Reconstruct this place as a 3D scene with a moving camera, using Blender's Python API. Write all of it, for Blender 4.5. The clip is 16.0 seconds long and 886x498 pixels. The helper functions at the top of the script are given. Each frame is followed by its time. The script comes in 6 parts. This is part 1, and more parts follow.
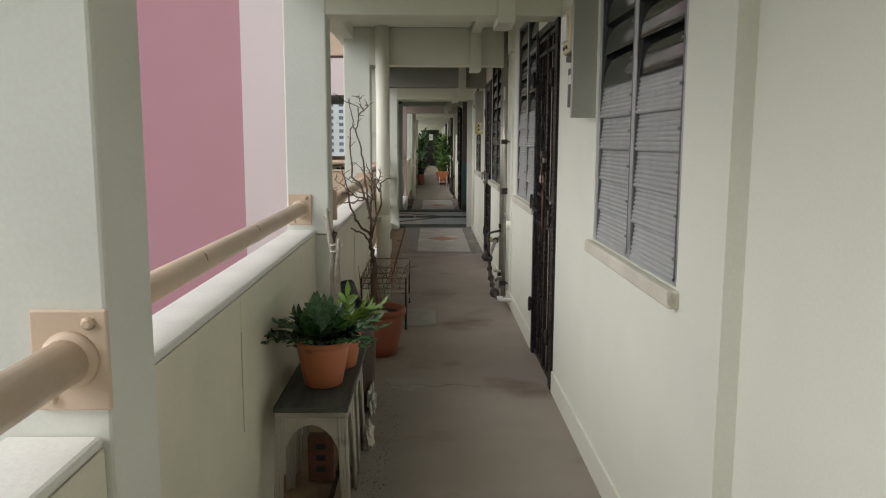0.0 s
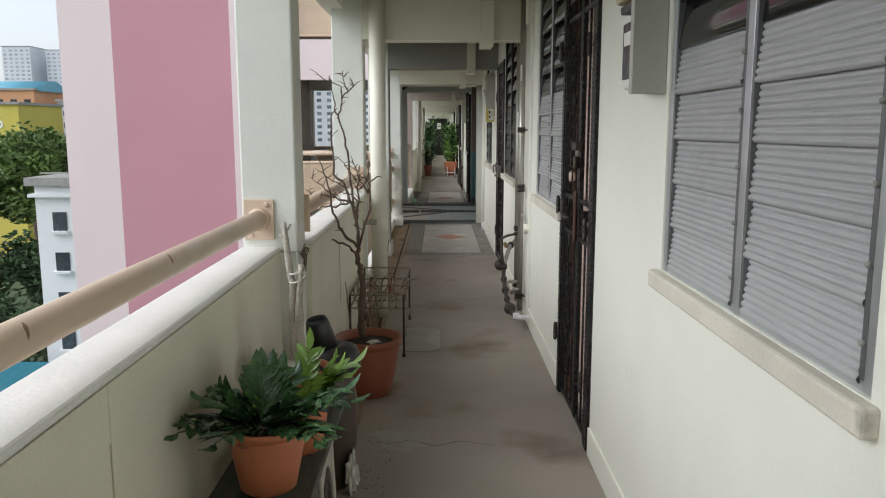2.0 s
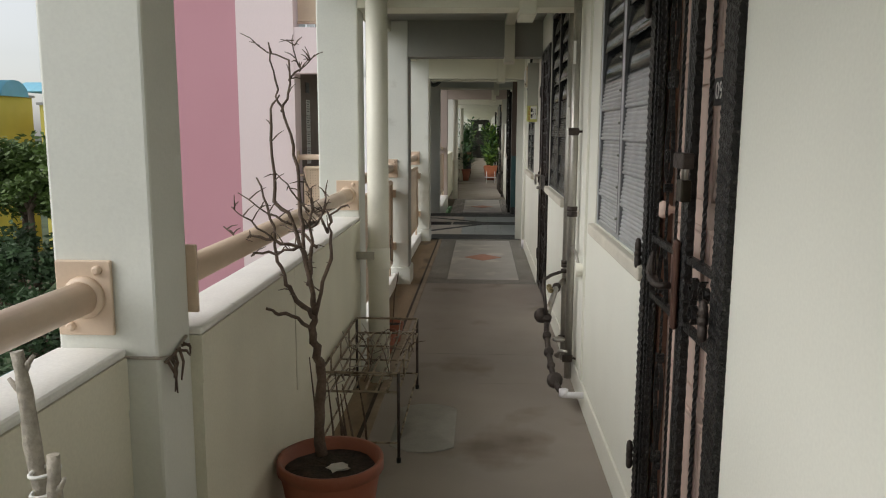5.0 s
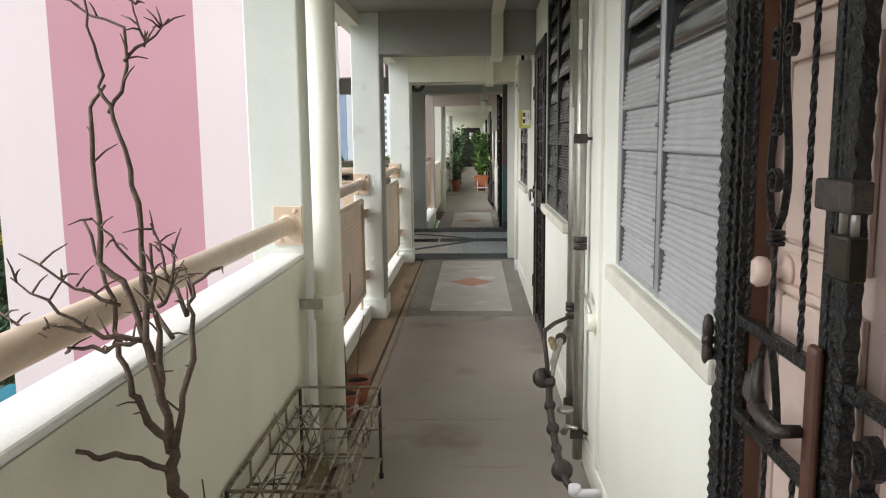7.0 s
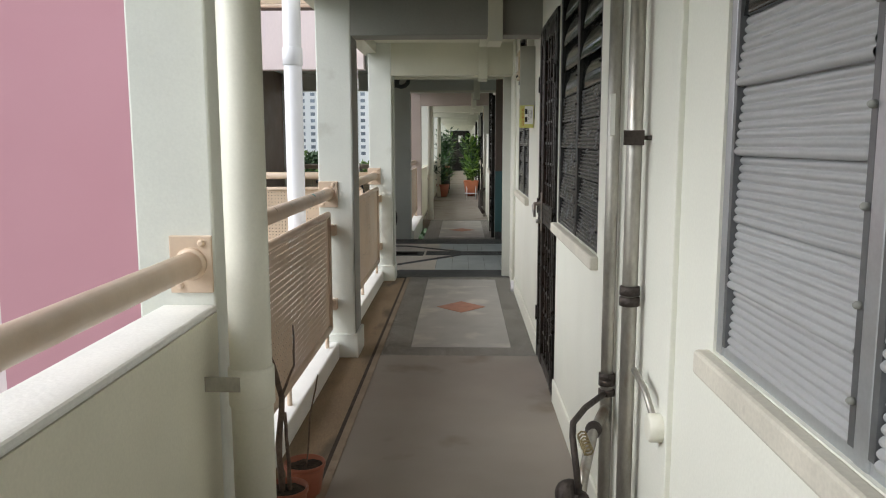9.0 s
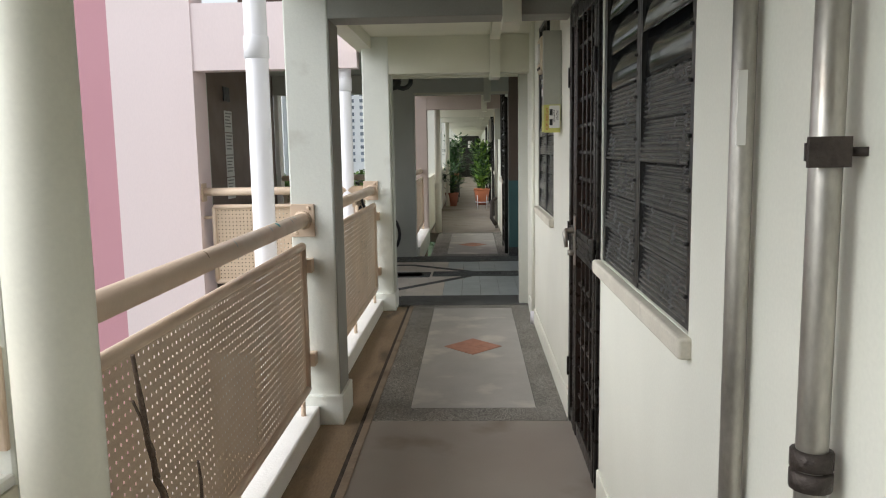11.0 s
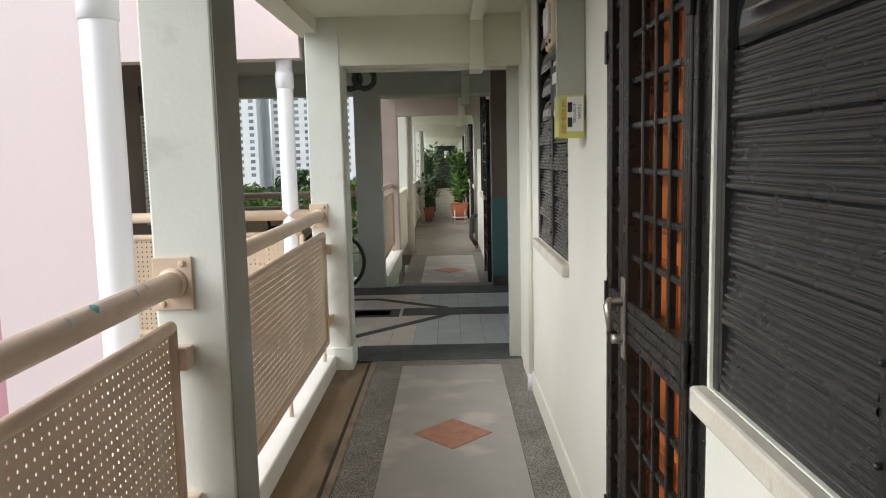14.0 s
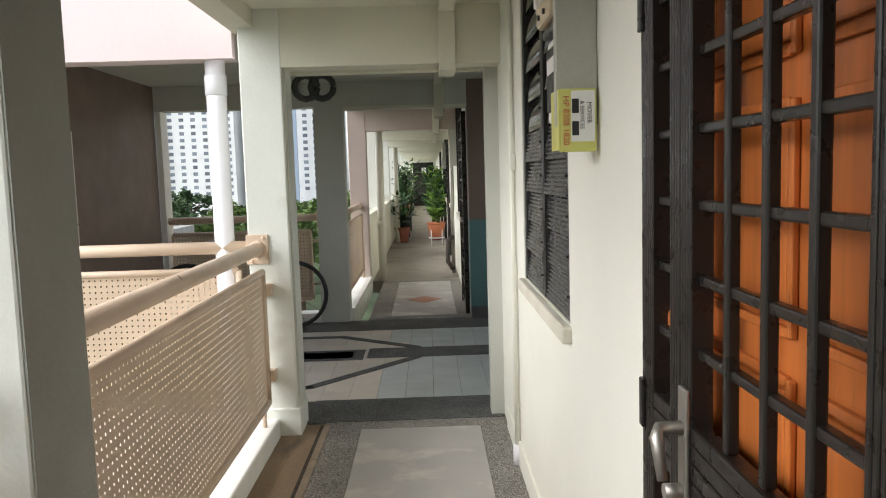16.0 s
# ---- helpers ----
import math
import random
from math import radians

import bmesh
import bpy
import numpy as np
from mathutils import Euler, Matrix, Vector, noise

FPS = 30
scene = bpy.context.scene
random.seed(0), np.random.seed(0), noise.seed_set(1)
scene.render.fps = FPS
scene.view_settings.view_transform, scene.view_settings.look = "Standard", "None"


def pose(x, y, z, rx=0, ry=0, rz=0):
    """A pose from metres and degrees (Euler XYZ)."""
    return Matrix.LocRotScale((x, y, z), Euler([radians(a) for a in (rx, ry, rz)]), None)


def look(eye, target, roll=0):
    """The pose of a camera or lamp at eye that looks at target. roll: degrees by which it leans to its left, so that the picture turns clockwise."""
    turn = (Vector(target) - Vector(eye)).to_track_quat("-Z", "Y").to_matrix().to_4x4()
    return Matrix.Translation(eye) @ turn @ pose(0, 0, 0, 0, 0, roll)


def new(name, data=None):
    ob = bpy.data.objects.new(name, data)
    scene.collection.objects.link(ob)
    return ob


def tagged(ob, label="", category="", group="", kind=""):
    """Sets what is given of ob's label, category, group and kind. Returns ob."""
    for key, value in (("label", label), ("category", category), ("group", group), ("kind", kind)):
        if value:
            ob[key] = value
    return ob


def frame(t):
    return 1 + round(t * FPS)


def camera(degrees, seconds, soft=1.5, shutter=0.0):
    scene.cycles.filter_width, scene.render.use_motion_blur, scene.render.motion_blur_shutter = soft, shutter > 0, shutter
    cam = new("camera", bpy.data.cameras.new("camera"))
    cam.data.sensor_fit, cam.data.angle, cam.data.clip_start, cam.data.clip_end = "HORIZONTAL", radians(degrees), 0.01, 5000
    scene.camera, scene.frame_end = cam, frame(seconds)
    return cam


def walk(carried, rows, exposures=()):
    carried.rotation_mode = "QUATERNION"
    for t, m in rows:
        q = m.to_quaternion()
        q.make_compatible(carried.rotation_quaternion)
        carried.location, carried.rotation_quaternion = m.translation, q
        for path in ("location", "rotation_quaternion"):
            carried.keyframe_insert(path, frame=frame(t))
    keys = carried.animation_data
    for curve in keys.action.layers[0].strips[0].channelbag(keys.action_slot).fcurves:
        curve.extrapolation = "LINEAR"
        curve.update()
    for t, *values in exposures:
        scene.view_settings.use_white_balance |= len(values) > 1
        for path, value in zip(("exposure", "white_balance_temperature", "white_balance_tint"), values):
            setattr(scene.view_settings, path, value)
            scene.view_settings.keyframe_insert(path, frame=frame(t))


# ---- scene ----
cam = camera(60.0, 16.0, soft=1.1)
PATH = [
    (0, (-0.016, 0.005, 1.442), (0.02, 1.985, 1.164), 0.2),
    (0.5, (0.014, 0.276, 1.44), (0.048, 2.253, 1.145), 0.4),
    (1, (0.016, 0.513, 1.426), (0.046, 2.491, 1.131), 0.7),
    (1.5, (-0.004, 0.774, 1.439), (0.034, 2.75, 1.132), 0.3),
    (2, (0.024, 1.036, 1.438), (0.037, 3.012, 1.132), 0.0),
    (2.5, (0.045, 1.283, 1.436), (0.021, 3.258, 1.122), 0.3),
    (3, (0.047, 1.536, 1.437), (0.01, 3.51, 1.119), 0.1),
    (5.5, (0.163, 2.871, 1.435), (0.058, 4.846, 1.14), 0.2),
    (6, (0.161, 3.099, 1.427), (0.065, 5.076, 1.138), -0.2),
    (6.5, (0.176, 3.355, 1.44), (0.098, 5.333, 1.153), -0.4),
    (7, (0.209, 3.654, 1.438), (0.128, 5.633, 1.158), -0.6),
    (7.5, (0.202, 3.94, 1.429), (0.123, 5.918, 1.149), -0.2),
    (8, (0.193, 4.224, 1.426), (0.15, 6.203, 1.142), -0.2),
    (8.5, (0.203, 4.511, 1.424), (0.162, 6.491, 1.144), -0.2),
    (9, (0.189, 4.777, 1.425), (0.139, 6.758, 1.153), -0.1),
    (11.5, (0.193, 6.147, 1.46), (0.112, 8.129, 1.202), -1.0),
    (12, (0.197, 6.426, 1.465), (0.132, 8.407, 1.205), -1.2),
    (12.5, (0.172, 6.688, 1.464), (0.141, 8.671, 1.203), -1.4),
    (13, (0.172, 6.928, 1.472), (0.154, 8.913, 1.226), -1.5),
    (13.5, (0.195, 7.18, 1.475), (0.17, 9.166, 1.237), -1.3),
    (14, (0.189, 7.418, 1.471), (0.17, 9.404, 1.237), -1.3),
    (14.5, (0.189, 7.663, 1.478), (0.205, 9.65, 1.258), -1.3),
    (15, (0.222, 7.924, 1.485), (0.246, 9.913, 1.277), -1.3),
    (15.5, (0.247, 8.137, 1.485), (0.276, 10.127, 1.285), -1.3),
    (16, (0.267, 8.352, 1.488), (0.301, 10.342, 1.295), -1.7),
]
EXPOSURES = [(0.0, 0.08, 6500, 9), (0.5, 0.4, 6400, 9), (1.0, 0.62, 6300, 8.8), (1.5, 0.5, 6150, 8.8), (2.5, 0.27, 6200, 8.8), (3.0, 0.12, 6250, 9), (5.5, 0.15, 6550, 9.4),
             (6.0, 0.6, 6450, 9.5), (7.0, 0.85, 6250, 9), (9.0, 0.52, 6250, 8.8), (11.5, 0.6, 6300, 9), (12.5, 0.6, 6300, 9), (13.5, 0.72, 6350, 9.2), (14.5, 0.72, 6350, 9.2),
             (15.0, 0.75, 6400, 9.2), (16.0, 1.0, 6400, 9)]
walk(cam, [(t, look(eye, target, roll)) for t, eye, target, roll in PATH], EXPOSURES)

# ---------------------------------------------------------------- light
world = bpy.data.worlds.new("overcast_sky")
scene.world = world
world.use_nodes = True
wn, wl = world.node_tree.nodes, world.node_tree.links
wn.clear()
sky = wn.new("ShaderNodeTexSky")
sky.sky_type, sky.sun_disc = "NISHITA", False
sky.sun_elevation, sky.sun_rotation = radians(40), radians(250)
sky.air_density, sky.dust_density, sky.ozone_density = 1.0, 1.5, 0.8
pale = wn.new("ShaderNodeHueSaturation")
pale.inputs["Saturation"].default_value = 0.22
back = wn.new("ShaderNodeBackground")
back.inputs["Strength"].default_value = 0.15
wout = wn.new("ShaderNodeOutputWorld")
wl.new(sky.outputs[0], pale.inputs["Color"])
wl.new(pale.outputs[0], back.inputs["Color"])
wl.new(back.outputs[0], wout.inputs["Surface"])

sun_data = bpy.data.lights.new("sun", "SUN")
sun_data.energy, sun_data.angle, sun_data.color = 1.5, radians(50), (1.0, 0.98, 0.96)
sun = new("sun", sun_data)
sun.matrix_world = look((-20, -7, 16), (0, 0, 0))


# ---------------------------------------------------------------- materials
def mat(name, base, rough=0.7, metal=0.0, spread=0.12, scale=6.0, fine=0.0, fine_scale=120.0, bump=0.0, bump_scale=60.0,
        stain=None, stain_at=0.62, stain_scale=2.2, stretch=(1, 1, 1), spec=0.5, vary=0.0):
    """Paint-like surface: broad mottling, fine grain, optional stains of another colour, relief."""
    m = bpy.data.materials.new(name)
    m.use_nodes = True
    n, l = m.node_tree.nodes, m.node_tree.links
    b = n["Principled BSDF"]
    b.inputs["Roughness"].default_value, b.inputs["Metallic"].default_value = rough, metal
    b.inputs["Specular IOR Level"].default_value = spec
    co = n.new("ShaderNodeTexCoord")
    mp = n.new("ShaderNodeMapping")
    mp.inputs["Scale"].default_value = stretch
    geo = n.new("ShaderNodeNewGeometry")
    l.new(geo.outputs["Position"], mp.inputs["Vector"])

    def tex(sc, det=4.0):
        t = n.new("ShaderNodeTexNoise")
        t.inputs["Scale"].default_value, t.inputs["Detail"].default_value = sc, det
        l.new(mp.outputs[0], t.inputs["Vector"])
        return t

    def ramp(src, lo, hi, a, c):
        r = n.new("ShaderNodeMapRange")
        r.inputs["From Min"].default_value, r.inputs["From Max"].default_value = lo, hi
        r.inputs["To Min"].default_value, r.inputs["To Max"].default_value = a, c
        l.new(src, r.inputs["Value"])
        return r.outputs[0]

    def mult(col, val):
        x = n.new("ShaderNodeMix")
        x.data_type, x.blend_type = "RGBA", "MULTIPLY"
        x.inputs["Factor"].default_value = 1.0
        l.new(col, x.inputs["A"])
        l.new(val, x.inputs["B"])
        return x.outputs["Result"]

    rgb = n.new("ShaderNodeRGB")
    rgb.outputs[0].default_value = (*base, 1)
    col = mult(rgb.outputs[0], ramp(tex(scale).outputs["Fac"], 0.3, 0.7, 1 - spread, 1 + spread))
    if fine:
        col = mult(col, ramp(tex(fine_scale, 2.0).outputs["Fac"], 0.3, 0.7, 1 - fine, 1 + fine))
    if vary:
        info = n.new("ShaderNodeObjectInfo")
        col = mult(col, ramp(info.outputs["Random"], 0, 1, 1 - vary, 1 + vary))
    if stain:
        x = n.new("ShaderNodeMix")
        x.data_type = "RGBA"
        l.new(ramp(tex(stain_scale, 8.0).outputs["Fac"], stain_at, stain_at + 0.12, 0, 0.85), x.inputs["Factor"])
        l.new(col, x.inputs["A"])
        x.inputs["B"].default_value = (*stain, 1)
        col = x.outputs["Result"]
    l.new(col, b.inputs["Base Color"])
    l.new(ramp(tex(scale * 2.5).outputs["Fac"], 0.3, 0.7, max(rough - 0.1, 0.02), min(rough + 0.1, 1)), b.inputs["Roughness"])
    if bump:
        bp = n.new("ShaderNodeBump")
        bp.inputs["Strength"].default_value, bp.inputs["Distance"].default_value = bump, 0.01
        l.new(tex(bump_scale, 6.0).outputs["Fac"], bp.inputs["Height"])
        l.new(bp.outputs[0], b.inputs["Normal"])
    return m


def speckled(name, dark, mid, light, scale=260.0, rough=0.75, stain=None):
    """Washed granite chips: cells of three tones."""
    m = mat(name, mid, rough, spread=0.2, scale=3.0, bump=0.5, bump_scale=220.0)
    n, l = m.node_tree.nodes, m.node_tree.links
    b = n["Principled BSDF"]
    old = b.inputs["Base Color"].links[0].from_socket
    geo = n.new("ShaderNodeNewGeometry")
    v = n.new("ShaderNodeTexVoronoi")
    v.inputs["Scale"].default_value = scale
    l.new(geo.outputs["Position"], v.inputs["Vector"])
    sep = n.new("ShaderNodeSeparateColor")
    l.new(v.outputs["Color"], sep.inputs[0])
    cr = n.new("ShaderNodeValToRGB")
    cr.color_ramp.interpolation = "CONSTANT"
    cr.color_ramp.elements[0].color = (*[c / max(m_, 1e-3) for c, m_ in zip(dark, mid)], 1)
    e = cr.color_ramp.elements[1]
    e.position, e.color = 0.35, (1, 1, 1, 1)
    e = cr.color_ramp.elements.new(0.78)
    e.color = (*[c / max(m_, 1e-3) for c, m_ in zip(light, mid)], 1)
    l.new(sep.outputs[0], cr.inputs[0])
    x = n.new("ShaderNodeMix")
    x.data_type, x.blend_type = "RGBA", "MULTIPLY"
    x.inputs["Factor"].default_value = 1.0
    l.new(old, x.inputs["A"])
    l.new(cr.outputs[0], x.inputs["B"])
    l.new(x.outputs["Result"], b.inputs["Base Color"])
    return m


def glass(name, tint=(0.9, 0.95, 0.95), rough=0.02):
    m = bpy.data.materials.new(name)
    m.use_nodes = True
    b = m.node_tree.nodes["Principled BSDF"]
    b.inputs["Base Color"].default_value = (*tint, 1)
    b.inputs["Roughness"].default_value = rough
    b.inputs["Transmission Weight"].default_value = 0.9
    return m


CREAM = mat("cream_wall_paint", (0.80, 0.795, 0.705), 0.6, spread=0.035, scale=1.6, fine=0.02, bump=0.06, bump_scale=90, stain=(0.66, 0.62, 0.5), stain_at=0.70)
PARAPET = mat("aged_cream_parapet_paint", (0.76, 0.73, 0.60), 0.6, spread=0.06, scale=2.2, fine=0.03, bump=0.12, bump_scale=70, stain=(0.55, 0.51, 0.40), stain_at=0.66)
PILLAR = mat("pale_grey_pillar_paint", (0.74, 0.75, 0.69), 0.6, spread=0.05, scale=2.5, fine=0.02, bump=0.12, bump_scale=50, stain=(0.46, 0.44, 0.37), stain_at=0.64)
WHITECAP = mat("white_parapet_cap_paint", (0.82, 0.81, 0.77), 0.6, spread=0.05, scale=4, fine=0.03, bump=0.15, bump_scale=60, stain=(0.42, 0.40, 0.36), stain_at=0.72, stain_scale=9)
CEIL = mat("cream_ceiling_paint", (0.72, 0.705, 0.59), 0.75, spread=0.05, scale=2, fine=0.02, bump=0.08)
GREYBEAM = mat("dull_grey", (0.30, 0.30, 0.27), 0.7, spread=0.08, scale=2, fine=0.03, bump=0.1)
LOBBYGREY = mat("lobby_grey_paint", (0.57, 0.575, 0.52), 0.7, spread=0.06, scale=2, fine=0.03, bump=0.08)
BROWNPAINT = mat("brown_lobby_paint", (0.20, 0.145, 0.115), 0.6, spread=0.08, scale=2, fine=0.03)
TEALPAINT = mat("teal_lobby_paint", (0.10, 0.21, 0.21), 0.55, spread=0.08, scale=2, fine=0.03)
PINKISH = mat("dusty_pink_paint", (0.50, 0.42, 0.38), 0.65, spread=0.06, scale=2, fine=0.03, bump=0.08)
FLOOR = mat("grey_cement_screed", (0.30, 0.262, 0.226), 0.72, spread=0.08, scale=1.4, fine=0.05, fine_scale=180, bump=0.12, bump_scale=140, stain=(0.145, 0.108, 0.078), stain_at=0.57, stain_scale=1.3)
DRAIN = mat("stained_brown_drain_screed", (0.28, 0.20, 0.125), 0.8, spread=0.2, scale=3.5, fine=0.08, bump=0.3, bump_scale=90, stain=(0.12, 0.09, 0.065), stain_at=0.55, stain_scale=3.5, stretch=(1, 0.35, 1))
GRANITE = speckled("washed_granite_chips", (0.10, 0.09, 0.08), (0.24, 0.225, 0.20), (0.42, 0.40, 0.36))
DARKGRAN = speckled("dark_washed_granite", (0.04, 0.04, 0.04), (0.115, 0.115, 0.11), (0.22, 0.22, 0.21))
SMOOTHMAT = mat("worn_grey_cement_panel", (0.40, 0.38, 0.355), 0.65, spread=0.07, scale=2.5, fine=0.03, bump=0.08, stain=(0.56, 0.53, 0.47), stain_at=0.54, stain_scale=2.8)
DIAMOND = mat("terracotta_inlay", (0.42, 0.20, 0.135), 0.65, spread=0.14, scale=14, fine=0.06, bump=0.15)
TILE = mat("grey_green_floor_tile", (0.55, 0.585, 0.58), 0.45, spread=0.08, scale=3, fine=0.02, vary=0.05)
TILEPINK = mat("beige_floor_tile", (0.70, 0.63, 0.55), 0.45, spread=0.08, scale=3, fine=0.02, vary=0.05)
GROUT = mat("dark_grout", (0.16, 0.16, 0.15), 0.9, spread=0.1)
RAILPAINT = mat("beige_rail_paint", (0.68, 0.53, 0.40), 0.42, spread=0.05, scale=5, fine=0.02, bump=0.04, stain=(0.33, 0.22, 0.15), stain_at=0.74, stain_scale=16)
PANELPAINT = mat("tan_perforated_panel_paint", (0.66, 0.51, 0.37), 0.5, spread=0.07, scale=3, fine=0.03, bump=0.03)
PIPECREAM = mat("cream_downpipe_paint", (0.79, 0.77, 0.66), 0.45, spread=0.03, scale=3, fine=0.02, stain=(0.5, 0.46, 0.36), stain_at=0.7, stain_scale=5)
PIPEWHITE = mat("white_plastic_pipe", (0.80, 0.79, 0.82), 0.4, spread=0.04, scale=3, stain=(0.6, 0.57, 0.55), stain_at=0.68, stain_scale=3, stretch=(1, 1, 0.3))
STEEL = mat("weathered_galvanised_steel", (0.42, 0.40, 0.36), 0.4, 0.75, spread=0.2, scale=9, fine=0.08, stain=(0.28, 0.21, 0.15), stain_at=0.6, stain_scale=12, stretch=(1, 1, 0.4))
DARKIRON = mat("dark_rusty_iron", (0.065, 0.052, 0.045), 0.55, 0.5, spread=0.3, scale=20, fine=0.15, bump=0.3, bump_scale=150, stain=(0.20, 0.11, 0.06), stain_at=0.66, stain_scale=18)
ALU = mat("dull_aluminium_frame", (0.50, 0.52, 0.54), 0.38, 0.75, spread=0.06, scale=8, fine=0.04, stain=(0.33, 0.33, 0.33), stain_at=0.68, stain_scale=9)
LOUVRE = mat("ribbed_pale_grey_louvre", (0.46, 0.465, 0.47), 0.38, 0.25, spread=0.025, scale=5, fine=0.03, vary=0.05)
BLACKFRAME = mat("black_painted_frame", (0.028, 0.027, 0.026), 0.35, 0.2, spread=0.15, scale=8, fine=0.05)
BLACKLOUVRE = mat("dark_tinted_ribbed_louvre", (0.033, 0.033, 0.034), 0.22, 0.0, spread=0.04, scale=5, vary=0.08, spec=0.6)
DARKGLASS = mat("dark_tinted_glass", (0.016, 0.017, 0.018), 0.08, spread=0.1, scale=3, spec=0.6)
BLACKGATE = mat("black_enamel_gate", (0.02, 0.0175, 0.0155), 0.32, 0.2, spread=0.1, scale=10)
WROUGHT = mat("hammered_black_wrought_iron", (0.02, 0.019, 0.018), 0.33, 0.55, spread=0.35, scale=35, fine=0.2, fine_scale=200, bump=0.9, bump_scale=110, stain=(0.13, 0.12, 0.11), stain_at=0.64, stain_scale=55)
WOODDOOR = mat("orange_varnished_wood", (0.47, 0.135, 0.03), 0.35, spread=0.28, scale=6, fine=0.12, fine_scale=60, stretch=(1, 1, 0.08), bump=0.05, stain=(0.14, 0.05, 0.018), stain_at=0.66, stain_scale=4)
PINKDOOR = mat("faded_pink_door_paint", (0.62, 0.47, 0.40), 0.55, spread=0.05, scale=3, fine=0.03)
SALMON = mat("salmon_door_frame_paint", (0.36, 0.20, 0.14), 0.5, spread=0.08, scale=5, fine=0.04)
GREYBOX = mat("grey_green_meter_box_paint", (0.42, 0.42, 0.36), 0.5, spread=0.05, scale=4, fine=0.03)
BEIGEBOX = mat("yellowed_meter_plastic", (0.56, 0.47, 0.32), 0.5, spread=0.08, scale=6, fine=0.04)
BLACKPLASTIC = mat("black_plastic", (0.02, 0.02, 0.02), 0.4, spread=0.1, scale=8)
PINKDEEP = mat("rose_pink_facade_paint", (0.60, 0.305, 0.355), 0.75, spread=0.025, scale=0.5, fine=0.015, stain=(0.60, 0.32, 0.36), stain_at=0.72, stain_scale=0.8)
PINKPALE = mat("pale_pink_facade_paint", (0.84, 0.71, 0.715), 0.75, spread=0.03, scale=0.5, fine=0.015, stain=(0.66, 0.55, 0.55), stain_at=0.66, stain_scale=1.2, stretch=(1, 1, 0.25))
CONCRETE = mat("bare_concrete", (0.36, 0.35, 0.33), 0.8, spread=0.15, scale=3, fine=0.06, bump=0.2)
PAPER = mat("white_paper", (0.78, 0.77, 0.73), 0.7, spread=0.03, scale=5)


# ---------------------------------------------------------------- mesh helpers
def add_box(bm, x0, x1, y0, y1, z0, z1, bevel=0.0):
    r = bmesh.ops.create_cube(bm, size=1.0, matrix=Matrix.LocRotScale(((x0 + x1) / 2, (y0 + y1) / 2, (z0 + z1) / 2), None, (abs(x1 - x0), abs(y1 - y0), abs(z1 - z0))))
    if bevel:
        edges = list({e for v in r["verts"] for e in v.link_edges})
        bmesh.ops.bevel(bm, geom=edges, offset=bevel, segments=2, profile=0.5, affect="EDGES")
    return r["verts"]


def box(x0, x1, y0, y1, z0, z1, bevel=0.0):
    bm = bmesh.new()
    add_box(bm, x0, x1, y0, y1, z0, z1, bevel)
    return bm


def add_tube(bm, pts, radii, sides=10, cap=True):
    """A round tube through pts, with one radius or one for each point."""
    pts = [Vector(p) for p in pts]
    if not isinstance(radii, (list, tuple)):
        radii = [radii] * len(pts)
    rings, up = [], None
    for i, p in enumerate(pts):
        d = (pts[min(i + 1, len(pts) - 1)] - pts[max(i - 1, 0)]).normalized()
        if up is None:
            up = Vector((0, 0, 1)) if abs(d.z) < 0.9 else Vector((1, 0, 0))
        a = d.cross(up)
        if a.length < 1e-4:
            a = d.cross(Vector((0.3, 1, 0.2)))
        a.normalize()
        b = a.cross(d).normalized()
        up = b
        rings.append([bm.verts.new(p + radii[i] * (math.cos(k * math.tau / sides) * a + math.sin(k * math.tau / sides) * b)) for k in range(sides)])
    for r0, r1 in zip(rings, rings[1:]):
        for k in range(sides):
            f = bm.faces.new((r0[k], r0[(k + 1) % sides], r1[(k + 1) % sides], r1[k]))
            f.smooth = True
    if cap:
        bm.faces.new(rings[0][::-1])
        bm.faces.new(rings[-1])


def tube(pts, radii, sides=10):
    bm = bmesh.new()
    add_tube(bm, pts, radii, sides)
    return bm


def lathe(profile, sides=28, at=(0, 0, 0)):
    """A turned shape from (radius, height) pairs."""
    bm = bmesh.new()
    o = Vector(at)
    rings = [[bm.verts.new(o + Vector((r * math.cos(k * math.tau / sides), r * math.sin(k * math.tau / sides), z))) for k in range(sides)] for r, z in profile]
    for r0, r1 in zip(rings, rings[1:]):
        for k in range(sides):
            f = bm.faces.new((r0[k], r0[(k + 1) % sides], r1[(k + 1) % sides], r1[k]))
            f.smooth = True
    bm.faces.new(rings[0][::-1])
    bm.faces.new(rings[-1])
    return bm


def mesh_of(name, bm, material):
    bmesh.ops.recalc_face_normals(bm, faces=bm.faces)
    me = bpy.data.meshes.new(name)
    bm.to_mesh(me)
    bm.free()
    for m in (material if isinstance(material, (list, tuple)) else [material]):
        me.materials.append(m)
    return me


def part(name, bm, material, parent=None, label=""):
    ob = new(name, mesh_of(name, bm, material))
    ob.parent = parent
    return tagged(ob, label)


def piece(name, me, parent, loc=(0, 0, 0)):
    """A part that shares its mesh with its likes."""
    ob = new(name, me)
    ob.parent = parent
    ob.location = loc
    return ob


def thing(name, label, category, group=""):
    return tagged(new(name), label, category, group)


def structure(name, bm, material, label, category):
    return tagged(part(name, bm, material), label, category, kind="structure")


